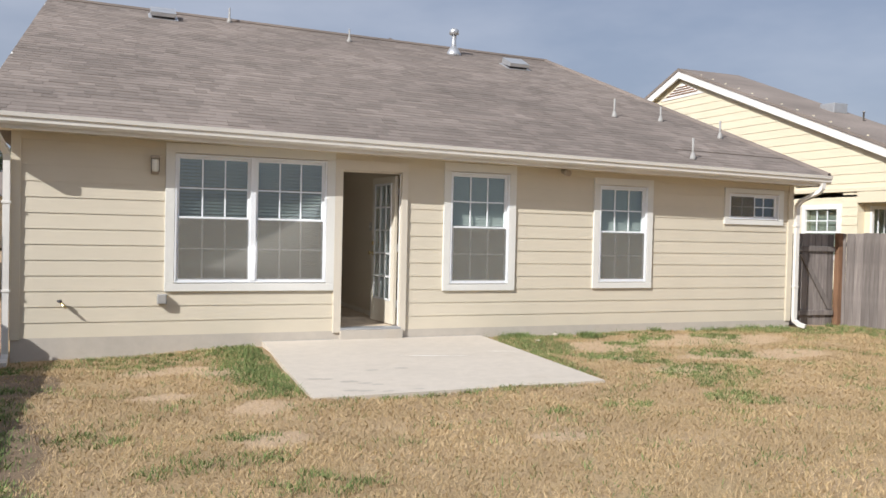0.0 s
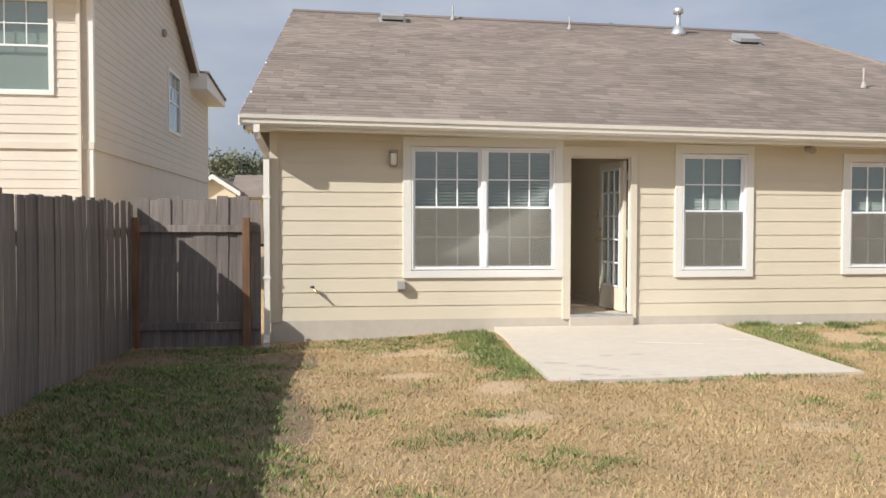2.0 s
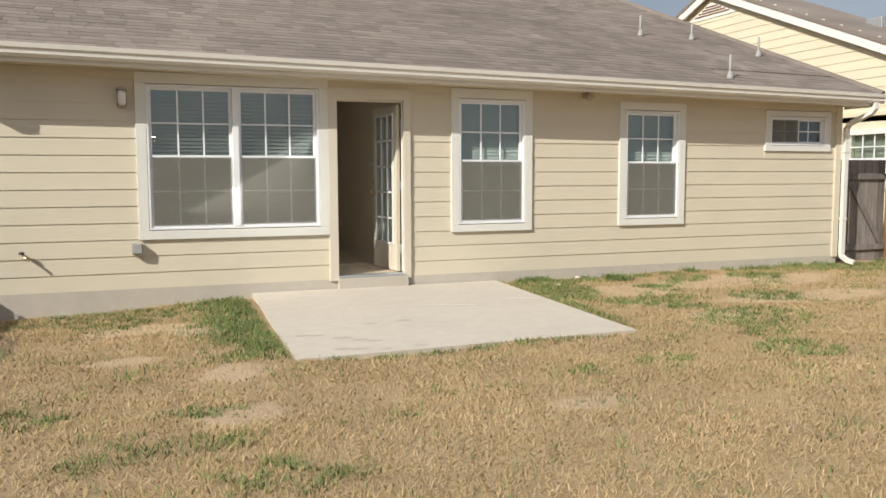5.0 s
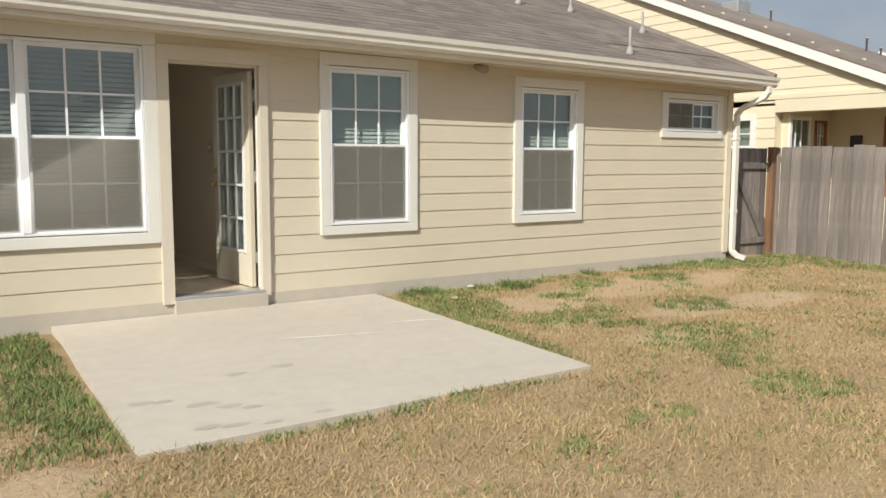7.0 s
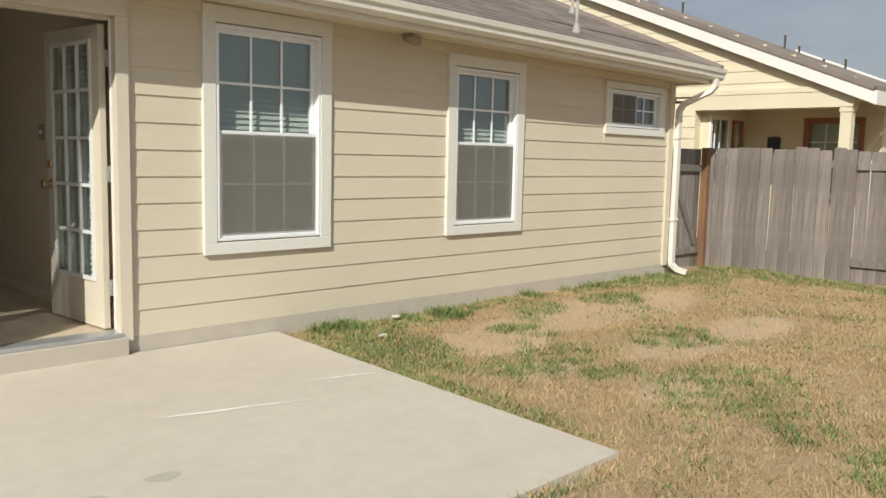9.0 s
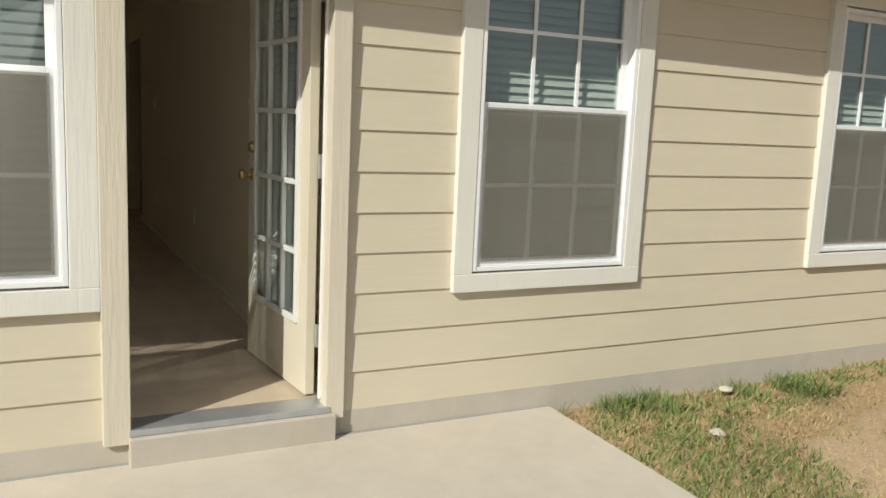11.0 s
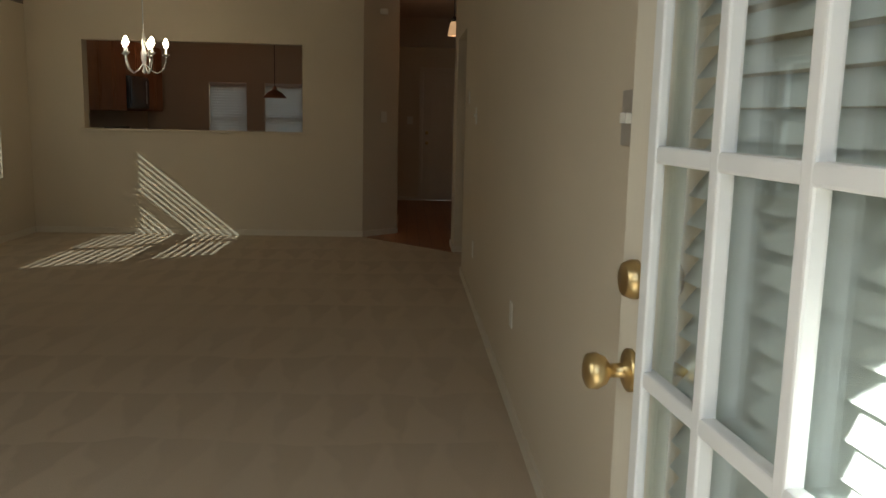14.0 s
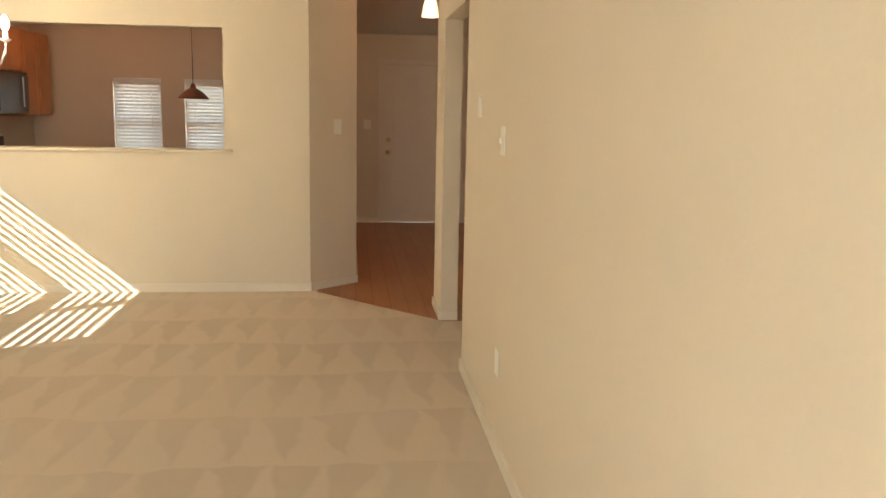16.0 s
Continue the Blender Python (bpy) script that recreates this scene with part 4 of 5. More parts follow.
def blades(name, count, area, material, label, keep, height, lean, width, seed):
    g = np.random.default_rng(seed)
    x = g.uniform(area[0], area[1], count)
    y = g.uniform(area[2], area[3], count)
    ok = (g.uniform(0, 1, count) < keep(x, y)) & ~((x > -1.12) & (x < 2.01) & (y > -3.20 + 0.026 * (x + 1.12))) & (y < 0.0)
    x, y = x[ok], y[ok]
    c = len(x)
    z = lie(x, y) - 0.012
    a = g.uniform(0, 2 * math.pi, c)
    h = height * g.uniform(0.45, 1.25, c)
    l = lean * g.uniform(0.2, 1.3, c) * h
    b = a + g.uniform(-0.8, 0.8, c)
    w = width * g.uniform(0.6, 1.4, c)
    dx, dy = np.cos(a + 1.57) * w, np.sin(a + 1.57) * w
    p0 = np.stack([x - dx, y - dy, z], -1)
    p1 = np.stack([x + dx, y + dy, z], -1)
    mx, my = x + np.cos(b) * l * 0.45, y + np.sin(b) * l * 0.45
    p2 = np.stack([mx + dx * 0.7, my + dy * 0.7, z + h * 0.6], -1)
    p3 = np.stack([mx - dx * 0.7, my - dy * 0.7, z + h * 0.6], -1)
    p4 = np.stack([x + np.cos(b) * l, y + np.sin(b) * l, z + h], -1)
    v = np.stack([p0, p1, p2, p3, p4], 1).reshape(-1, 3)
    i = np.arange(c)[:, None] * 5
    quads, tris = i + np.array([0, 1, 2, 3]), i + np.array([3, 2, 4])
    me = bpy.data.meshes.new(name)
    me.vertices.add(len(v))
    me.vertices.foreach_set("co", v.astype(np.float32).ravel())
    me.loops.add(7 * c)
    me.loops.foreach_set("vertex_index", np.concatenate([quads, tris], 1).ravel().astype(np.int32))
    me.polygons.add(2 * c)
    starts = (np.arange(c)[:, None] * 7 + np.array([0, 4])).ravel()
    me.polygons.foreach_set("loop_start", starts.astype(np.int32))
    me.update(calc_edges=True)
    me.materials.append(material)
    return tagged(new(name, me), label, "grass", kind="stuff")


def mottle(x, y, f):
    """Uneven growth: a value from -1 to 1 with patches about 1/f metres wide."""
    return (np.sin(x * f * 5.1 + 2.1 * np.sin(y * f * 3.7 + 1.0)) + np.sin(y * f * 6.3 + 1.7 * np.sin(x * f * 4.9)) + 0.7 * np.sin((x + y) * f * 9.7 + 1.3 * np.sin((x - y) * f * 8.1))) / 2.7


def straw(x, y):
    v = 1.0 - 1.3 * np.clip(inside(x, y, BARE) * 2 + 0.5 * mottle(x, y, 0.9) * (inside(x, y, BARE) > -0.3), 0, 1)
    # straw thinned in the fence's shaded strip so the darkened soil shows
    return np.clip(v - 0.15 * (y > -2.4) * (x > 2) - 1.1 * np.clip(inside(x, y, FENCE_SHADE) * 1.5 + 0.3 * mottle(x, y, 1.1), 0, 0.8) * (x < -3.0) + 0.12 * mottle(x, y, 1.7), 0.10, 1)


def lush(x, y):
    v = np.clip(inside(x, y, LUSH) * 1.6 + 0.45 * mottle(x, y, 0.8) - 0.05, 0, 1)
    # green thickened left of x = -3.2, partly to darken the fence's shaded strip
    shade = 0.35 * np.clip((-3.2 - x) / 0.8, 0, 1) + 0.3 * np.clip(1 - np.abs(x + 1.35) / 0.4, 0, 1) * (y > -3.0) + 0.5 * np.clip(1 - np.abs(x - 2.35) / 0.55, 0, 1) * (y > -2.8) + 0.2 * (x > 2)
    return v * np.clip(0.42 + shade + 1.0 * mottle(x, y, 3.1), 0.04, 1) + 0.11 * np.clip(mottle(x, y, 1.3) - 0.25, 0, 1)


blades("dry_grass", 540000, (-5.5, 9.2, -8.6, 0), M_STRAW, "short dry straw-coloured lawn grass", straw, 0.040, 1.6, 0.0028, 1)
blades("dry_lawn", 150000, (-5.5, 9.2, -15, -8.6), M_STRAW, "short dry straw-coloured lawn grass", straw, 0.035, 1.5, 0.004, 2)
blades("green_grass", 620000, (-5.5, 9.2, -8.6, 0), M_GREEN, "patchy green grass and weeds along the house", lush, 0.050, 1.1, 0.0038, 3)

blades("patio_edge_grass", 9000, (-1.85, -1.10, -3.1, -0.02), M_GREEN, "dense green grass beside the patio slab", lambda x, y: np.clip(0.75 - np.abs(x + 1.34) * 1.6 + 0.5 * mottle(x, y, 1.9), 0, 1), 0.065, 1.0, 0.0038, 6)
blades("foundation_weeds", 30000, (2.0, 8.9, -0.32, -0.01), M_GREEN, "ragged green weeds along the foundation", lambda x, y: np.clip(0.9 * mottle(x, y * 0.4, 1.1) + 0.1 + y, 0, 1), 0.085, 1.0, 0.0045, 7)
blades("fallen_straw", 40000, (2.0, 8.6, -2.9, -0.05), M_STRAW, "loose dry stems lying on bare soil", lambda x, y: 0.5 * (inside(x, y, BARE) > 0) * np.clip(0.5 + mottle(x, y, 2.3), 0, 1), 0.016, 3.2, 0.003, 8)

# ---- fences ----
PICKETS = []
for k, top in enumerate((0.0, 0.02, -0.015)):
    w = 0.0705
    PICKETS.append([(-w, 0), (w, 0), (w, 1.722 + top), (w - 0.011, 1.74 + top), (-w + 0.011, 1.74 + top), (-w, 1.722 + top)])


def fence(name, a, b, top, z_at, rails_on, label, post_every=2.4, gap=0.140, posts=True, seed=1):
    """Upright pickets on two rails between posts, from a to b in the plan."""
    g = random.Random(seed)
    a, b = Vector((*a, 0)), Vector((*b, 0))
    length = (b - a).length
    turn = math.atan2(b.y - a.y, b.x - a.x)
    f = thing(name, (*a.xy, z_at), label, "fence", group="back yard fences")
    meshes = []
    for shape in PICKETS:
        me = bpy.data.meshes.new("picket")
        bm = prism([(x, z * (top - z_at) / 1.74) for x, z in shape], "y", -0.008, 0.008)
        bmesh.ops.recalc_face_normals(bm, faces=bm.faces)
        bm.to_mesh(me)
        bm.free()
        me.materials.append(M_PICKET)
        meshes.append(me)
    n = int(length / gap)
    for i in range(n):
        ob = new("picket", meshes[g.randrange(3)])
        ob.parent = f
        ob.location = ((b - a) * ((i + 0.5) / n)) + Vector((0, 0, g.uniform(-0.012, 0.012)))
        ob.rotation_euler = (g.uniform(-0.008, 0.008), g.uniform(-0.012, 0.012), turn + g.uniform(-0.05, 0.05))
    side = Vector((-math.sin(turn), math.cos(turn), 0)) * rails_on
    m = Matrix.Translation(a) @ Matrix.Rotation(turn, 4, "Z")
    for z in (z_at + 0.22, z_at + 1.42):
        bm = box(0, length, 0.010 * rails_on if rails_on > 0 else -0.048, 0.048 if rails_on > 0 else -0.010, z, z + 0.088, 0.004)
        bm.transform(m)
        part("rail", bm, M_PICKET, f)
    if posts:
        k = int(length / post_every)
        for i in range(k + 1):
            u = min(i * post_every, length)
            y0, y1 = (0.049, 0.138) if rails_on > 0 else (-0.138, -0.049)
            bm = box(u - 0.045, u + 0.045, y0, y1, z_at - 0.1, z_at + 1.60, 0.005)
            bm.transform(m)
            part("post", bm, M_POST, f, "brown cedar fence post")
    return f


fence("fence", (-5.5, -0.05), (-5.5, -14.0), 1.63, -0.16, -1, "weathered grey cedar picket fence", posts=False, seed=2)
fence("fence", (-5.46, -0.02), (-3.98, -0.02), 1.70, -0.14, -1, "weathered grey cedar fence with a brown post", post_every=1.32, gap=0.134, seed=3)
fence("fence", (9.0, 0.32), (9.36, -1.55), 1.62, -0.03, 1, "weathered grey cedar picket fence", posts=False, seed=4)
fence("fence", (9.37, -1.55), (10.9, -14.0), 1.61, -0.05, -1, "weathered grey cedar fence showing its rails", posts=False, seed=6)
gate = thing("gate", (8.4, 0.30, 0.0), "weathered grey cedar gate with a diagonal brace", "gate")
for i in range(7):
    x = 7.86 + i * 0.145
    part("board", box(x, x + 0.138, 0.30, 0.316, 0.0, 1.60, 0.003), M_PICKET, gate)
part("brace", prism([(8.74, 0.30), (8.84, 0.30), (8.17, 1.25), (8.07, 1.25)], "y", 0.26, 0.298), M_PICKET, gate)
for z in (0.2, 1.3):
    part("rail", box(7.86, 8.86, 0.262, 0.299, z, z + 0.088, 0.004), M_PICKET, gate)
post = solid("gate_post", box(8.90, 8.995, 0.22, 0.315, -0.1, 1.62, 0.006), M_POST, "brown cedar gate post", "post")

# ---- small things on the rear wall ----
lampw = thing("wall_lamp", (-2.33, 0.0, 2.1), "bronze metal wall lantern with frosted glass", "wall lamp")
part("backplate", box(-2.375, -2.285, -0.012, 0.024, 2.10, 2.31, 0.006), M_FLOOD, lampw)
part("lantern_cage", box(-2.385, -2.275, -0.10, -0.012, 2.285, 2.315, 0.008), M_FLOOD, lampw)
part("lantern_glass", lathe([(0.03, 0), (0.042, 0.03), (0.042, 0.13), (0.03, 0.15)], (-2.33, -0.058, 2.13), steps=14), M_PLATE, lampw)
for x in (-2.378, -2.288):
    part("bar", box(x, x + 0.006, -0.104, -0.098, 2.12, 2.29), M_DARK, lampw)
tap = thing("hose_bib", (-3.33, 0.0, 0.55), "brass garden tap on the siding", "tap")
part("spout", tube([(-3.33, 0.03, 0.57), (-3.33, -0.05, 0.57), (-3.30, -0.075, 0.545), (-3.27, -0.08, 0.515)], [0.012, 0.012, 0.013, 0.014], 10), M_BRASS, tap)
part("wheel", lathe([(0.028, 0), (0.030, 0.006), (0.028, 0.012)], (-3.345, -0.05, 0.59), Matrix.Rotation(radians(20), 4, "X"), 12), M_DARK, tap)
outlet = thing("outdoor_outlet", (-2.23, 0.0, 0.55), "grey weatherproof outlet box on the siding", "outlet")
part("box", box(-2.285, -2.175, -0.055, 0.024, 0.545, 0.665, 0.010), M_PVC, outlet)
part("cover", box(-2.278, -2.182, -0.068, -0.0555, 0.555, 0.66, 0.006), M_PVC, outlet)
flood = thing("floodlight", (3.24, -0.05, 2.38), "small twin-head floodlight under the eave", "floodlight")
part("mount", lathe([(0.05, 0), (0.05, 0.025)], (3.24, -0.06, 2.405)), M_FLOOD, flood)
for s in (-1, 1):
    part("head", lathe([(0.02, 0), (0.035, 0.05), (0.045, 0.11), (0.04, 0.115)], (3.24 + s * 0.04, -0.07, 2.39), Matrix.Rotation(radians(s * 55), 4, "Y") @ Matrix.Rotation(radians(110), 4, "X"), 14), M_FLOOD, flood)
for i, (x, y, s) in enumerate(((-0.91, -2.38, 0.06), (-0.79, -2.42, 0.05), (-0.61, -2.58, 0.075), (-0.47, -2.69, 0.06), (-0.37, -2.77, 0.055), (-0.70, -2.98, 0.06), (-0.56, -3.02, 0.06), (-0.22, -2.07, 0.07), (0.13, -2.03, 0.08), (-0.04, -3.05, 0.05), (-0.36, -3.08, 0.045))):
    g = random.Random(i)
    pts = [(x + s * g.uniform(0.7, 1.2) * math.cos(k * 0.52) * 1.3, y + s * 0.6 * g.uniform(0.7, 1.2) * math.sin(k * 0.52)) for k in range(12)]
    bm = bmesh.new()
    bm.faces.new([bm.verts.new((px, py, 0.0575 + 0.026 * py)) for px, py in pts])
    part("damp_mark", bm, M_STAIN, patio, "dark damp mark")
for ax, ay, bx, by, h in ((0.37, -1.30, 1.28, -1.52, 0.022), (1.48, -1.21, 1.96, -1.33, 0.018)):
    g = random.Random(int(ax * 100))
    side = [(ax + (bx - ax) * k / 14, ay + (by - ay) * k / 14 + 0.004 * math.sin(k * 0.9), h * g.uniform(0.35, 1.0) * math.sin(math.pi * (k + 0.4) / 14.8)) for k in range(15)]
    edge = [(x, y + q) for x, y, q in side] + [(x, y - q * g.uniform(0.5, 1.1)) for x, y, q in side[::-1]]
    bm = bmesh.new()
    bm.faces.new([bm.verts.new((x, y, 0.0585 + 0.026 * y)) for x, y in edge])
    part("scuff_mark", bm, M_SCUFF, patio, "pale dry scuff mark")
for i, (x, y) in enumerate(((2.62, -0.55), (3.15, -0.08))):
    g = random.Random(40 + i)
    bm = bmesh.new()
    bmesh.ops.create_icosphere(bm, subdivisions=2, radius=0.04)
    for v in bm.verts:
        v.co *= g.uniform(0.8, 1.2)
        v.co.z *= 0.4
    bm.transform(Matrix.Translation((x, y, float(ground_z(x, y)) + 0.015)))
    solid("stone", bm, M_CONC, "pale stone lying in the grass", "stone")

# ---- living room and entry ----
def plate(name, u, z, w, h, toggles, label, category):
    """A plastic plate on the hall wall, its face toward the room."""
    p = thing(name, (RW, u, z), label, category)
    part("plate", box(RW - 0.007, RW, u - w / 2, u + w / 2, z - h / 2, z + h / 2, 0.003), M_GREY if len(toggles) > 1 else M_PLATE, p)
    for t in toggles:
        part("toggle", box(RW - 0.020, RW - 0.0072, u + t - 0.006, u + t + 0.006, z - 0.012, z + 0.012, 0.002), M_PLATE, p)
    return p


plate("light_switch", 1.555, 1.545, 0.12, 0.125, (-0.023, 0.023), "grey plate with two white toggles by the door", "light switch")
plate("light_switch", 5.57, 1.55, 0.075, 0.12, (0.0,), "ivory light switch on the hall wall", "light switch")
plate("thermostat", 6.22, 1.69, 0.08, 0.10, (), "small ivory thermostat on the hall wall", "thermostat")
plate("wall_outlet", 3.40, 0.645, 0.075, 0.12, (), "ivory wall outlet above the baseboard", "outlet")
plate("wall_outlet", 5.56, 0.60, 0.075, 0.12, (), "ivory wall outlet above the baseboard", "outlet")
sw = thing("light_switch", (0.10, 8.98, 1.5), "ivory light switch on the angled wall", "light switch")
bm = box(-0.04, 0.04, -0.007, 0.0, -0.06, 0.06, 0.003)
bm.transform(Matrix.Translation((0.11, 8.99, 1.52)) @ Matrix.Rotation(math.atan2(0.33, 0.372), 4, "Z"))
part("plate", bm, M_PLATE, sw)
sw = thing("light_switch", (0.43, YB - 0.15, 1.47), "ivory light switch beside the front door", "light switch")
part("plate", box(0.385, 0.475, YB - 0.157, YB - 0.15, 1.41, 1.53, 0.003), M_PLATE, sw)

fdoor = thing("door_2", (1.0, YB - 0.1, FLOOR_Z), "closed off-white front door with brass lock", "door", kind="structure")
part("leaf", box(0.637, 1.473, YB - 0.13, YB - 0.085, FLOOR_Z + 0.006, 2.228, 0.002), M_BASE, fdoor)
for z0, z1 in ((0.35, 0.95), (1.15, 2.05)):
    for x0, x1 in ((0.75, 1.00), (1.10, 1.36)):
        part("raised_panel", box(x0, x1, YB - 0.135, YB - 0.128, z0, z1, 0.003), M_BASE, fdoor)
part("knob", lathe([(0.03, 0), (0.03, 0.006), (0.011, 0.012), (0.011, 0.035), (0.028, 0.05), (0.02, 0.07)], (0.70, YB - 0.13, FLOOR_Z + 0.92), Matrix.Rotation(radians(90), 4, "X")), M_BRASS, fdoor, "polished brass knob")
part("deadbolt", lathe([(0.03, 0), (0.03, 0.008), (0.022, 0.02)], (0.70, YB - 0.13, FLOOR_Z + 1.08), Matrix.Rotation(radians(90), 4, "X")), M_BRASS, fdoor, "polished brass deadbolt")
for a in ((0.575, 0.635), (1.475, 1.535)):
    part("casing", box(a[0], a[1], YB - 0.165, YB - 0.15, FLOOR_Z, 2.29, 0.003), M_BASE, fdoor)
part("casing", box(0.635, 1.475, YB - 0.164, YB - 0.15, 2.23, 2.29, 0.003), M_BASE, fdoor)

CX, CY, CZ = -2.0, 7.40, 2.02
chand = thing("chandelier", (CX, CY, CZ), "brushed chandelier with five lit candle bulbs", "chandelier")
part("rod", tube([(CX, CY, CZ + 0.05), (CX, CY, CEIL_Z)], 0.006, 8), M_STEEL, chand)
part("canopy", lathe([(0.06, 0), (0.05, -0.02), (0.015, -0.03)][::-1], (CX, CY, CEIL_Z)), M_STEEL, chand)
part("column", lathe([(0.008, -0.16), (0.022, -0.14), (0.012, -0.10), (0.026, -0.03), (0.03, 0.02), (0.014, 0.06), (0.02, 0.12), (0.008, 0.20)], (CX, CY, CZ)), M_STEEL, chand)
for i in range(5):
    a = radians(20 + 72 * i)
    c, s = math.cos(a), math.sin(a)
    arm = [(CX + c * r, CY + s * r, CZ + h) for r, h in ((0.02, -0.08), (0.06, -0.13), (0.11, -0.155), (0.16, -0.12), (0.185, -0.05), (0.19, 0.0))]
    part("arm", tube(arm, 0.007, 8), M_STEEL, chand)
    part("cup", lathe([(0.010, 0), (0.030, 0.012), (0.034, 0.02), (0.014, 0.022), (0.013, 0.075)], (CX + c * 0.19, CY + s * 0.19, CZ), steps=12), M_STEEL, chand)
    part("bulb", lathe([(0.012, 0.07), (0.024, 0.10), (0.022, 0.125), (0.006, 0.155)], (CX + c * 0.19, CY + s * 0.19, CZ), steps=12), M_BULB, chand, "lit candle bulb")
lamp("chandelier_light", (CX, CY, CZ + 0.22), 0.14, (1.0, 0.66, 0.36), 0.20)

PX, PY, PZ = 0.90, 9.48, 2.46
pend = thing("hall_pendant", (PX, PY, PZ), "frosted bell pendant lamp glowing in the entry", "pendant lamp")
part("rod", tube([(PX, PY, PZ + 0.2), (PX, PY, CEIL_Z)], 0.006, 8), M_DARK, pend)
part("holder", lathe([(0.03, 0.15), (0.035, 0.18), (0.015, 0.22)], (PX, PY, PZ)), M_DARK, pend)
part("shade", lathe([(0.075, 0.0), (0.07, 0.02), (0.06, 0.09), (0.045, 0.15), (0.02, 0.17)], (PX, PY, PZ)), M_SHADE, pend, "frosted glass shade, lit")
lamp("hall_light", (PX, PY, PZ - 0.07), 0.45, (1.0, 0.40, 0.18), 0.06)

# ---- kitchen ----
def cabinet(y0, y1, z0, z1, doors, label):
    c = thing("wall_cabinet", (XL + 0.36, (y0 + y1) / 2, z0), label, "cabinet", group="kitchen wall cabinets")
    xw = XL + 0.2
    part("body", box(xw, xw + 0.31, y0 + 0.002, y1 - 0.002, z0, z1, 0.003), M_CAB, c)
    w = (y1 - y0) / doors
    for i in range(doors):
        a, b = y0 + i * w + 0.012, y0 + (i + 1) * w - 0.012
        d = part("door", box(xw + 0.311, xw + 0.328, a, b, z0 + 0.012, z1 - 0.012, 0.004), M_CAB, c)
        part("door_panel", box(xw + 0.3285, xw + 0.334, a + 0.06, b - 0.06, z0 + 0.08, z1 - 0.08, 0.003), M_CAB, d)
    return c


cabinet(9.05, 9.95, 1.52, 2.45, 2, "orange-brown oak kitchen wall cabinet")
cabinet(9.95, 10.95, 1.52, 2.45, 2, "orange-brown oak kitchen wall cabinet")
cabinet(10.95, 11.77, 1.99, 2.45, 2, "short oak cabinet above the microwave")
cabinet(11.77, 12.60, 1.52, 2.45, 2, "orange-brown oak kitchen wall cabinet")
xw = XL + 0.2
mw = thing("microwave", (xw + 0.2, 11.36, 1.56), "black over-range microwave under a cabinet", "microwave")
part("case", box(xw, xw + 0.37, 10.955, 11.765, 1.555, 1.985, 0.006), M_BLACK, mw)
part("door", box(xw + 0.371, xw + 0.39, 10.97, 11.56, 1.58, 1.965, 0.005), M_BLACK, mw)
part("handle", tube([(xw + 0.41, 11.54, 1.62), (xw + 0.41, 11.54, 1.93)], 0.008, 8), M_STEEL, mw)
part("keypad", box(xw + 0.371, xw + 0.384, 11.58, 11.75, 1.60, 1.95, 0.003), M_DARK, mw)
rangek = thing("kitchen_range", (xw + 0.33, 11.36, FLOOR_Z), "black kitchen range with a raised back panel", "range")
part("body", box(xw + 0.01, xw + 0.64, 10.96, 11.76, FLOOR_Z + 0.004, 1.10, 0.006), M_BLACK, rangek)
part("back_panel", box(xw + 0.01, xw + 0.09, 10.96, 11.76, 1.10, 1.30, 0.008), M_BLACK, rangek)
for y0, y1 in ((9.05, 10.95), (11.77, 12.85)):
    base = thing("base_cabinet", (xw + 0.3, (y0 + y1) / 2, FLOOR_Z), "orange-brown oak kitchen base cabinet", "cabinet", group="kitchen base cabinets")
    part("body", box(xw, xw + 0.58, y0, y1, FLOOR_Z + 0.004, 1.07, 0.004), M_CAB, base)
    k = max(2, round((y1 - y0) / 0.45))
    for i in range(k):
        a = y0 + (y1 - y0) * i / k
        part("door", box(xw + 0.581, xw + 0.598, a + 0.012, a + (y1 - y0) / k - 0.012, 0.32, 1.03, 0.004), M_CAB, base)
    solid("worktop", box(xw, xw + 0.63, y0, y1, 1.071, 1.11, 0.006), M_STAIN, "grey-brown laminate kitchen worktop", "worktop")
QX, QY, QZ = -1.44, 11.3, 1.74
kp = thing("kitchen_pendant", (QX, QY, QZ), "copper dome pendant hanging in the breakfast nook", "pendant lamp")
part("cord", tube([(QX, QY, QZ + 0.14), (QX, QY, 2.62)], 0.005, 6), M_DARK, kp)
part("cap", lathe([(0.03, 0.10), (0.03, 0.13), (0.015, 0.16)], (QX, QY, QZ)), M_RED, kp)
part("shade", lathe([(0.16, 0.0), (0.155, 0.012), (0.10, 0.07), (0.04, 0.105), (0.03, 0.11)], (QX, QY, QZ)), M_RED, kp)
can = thing("ceiling_light", (-2.5, 11.4, 2.6), "small round recessed ceiling light, lit", "ceiling light")
part("ring", lathe([(0.09, 0.0), (0.09, -0.008), (0.07, -0.010)][::-1], (-2.5, 11.4, 2.62)), M_WHITE, can)
part("lens", lathe([(0.065, 0.0), (0.065, -0.012)][::-1], (-2.5, 11.4, 2.619)), M_SHADE, can)
lamp("kitchen_light", (-2.5, 11.4, 2.57), 0.70, (1.0, 0.42, 0.22), 0.06)

# ---- neighbouring house on the gate side: single storey gable with a porch ----
NX = 10.7
nb = thing("neighbour_house", (NX, 5, 0), "cream lap-sided bungalow with white rake boards", "house")
APEX, END, NS = (6.9, 5.66), -1.0, 0.402


def gable_top(y):
    return APEX[1] - NS * abs(y - APEX[0])


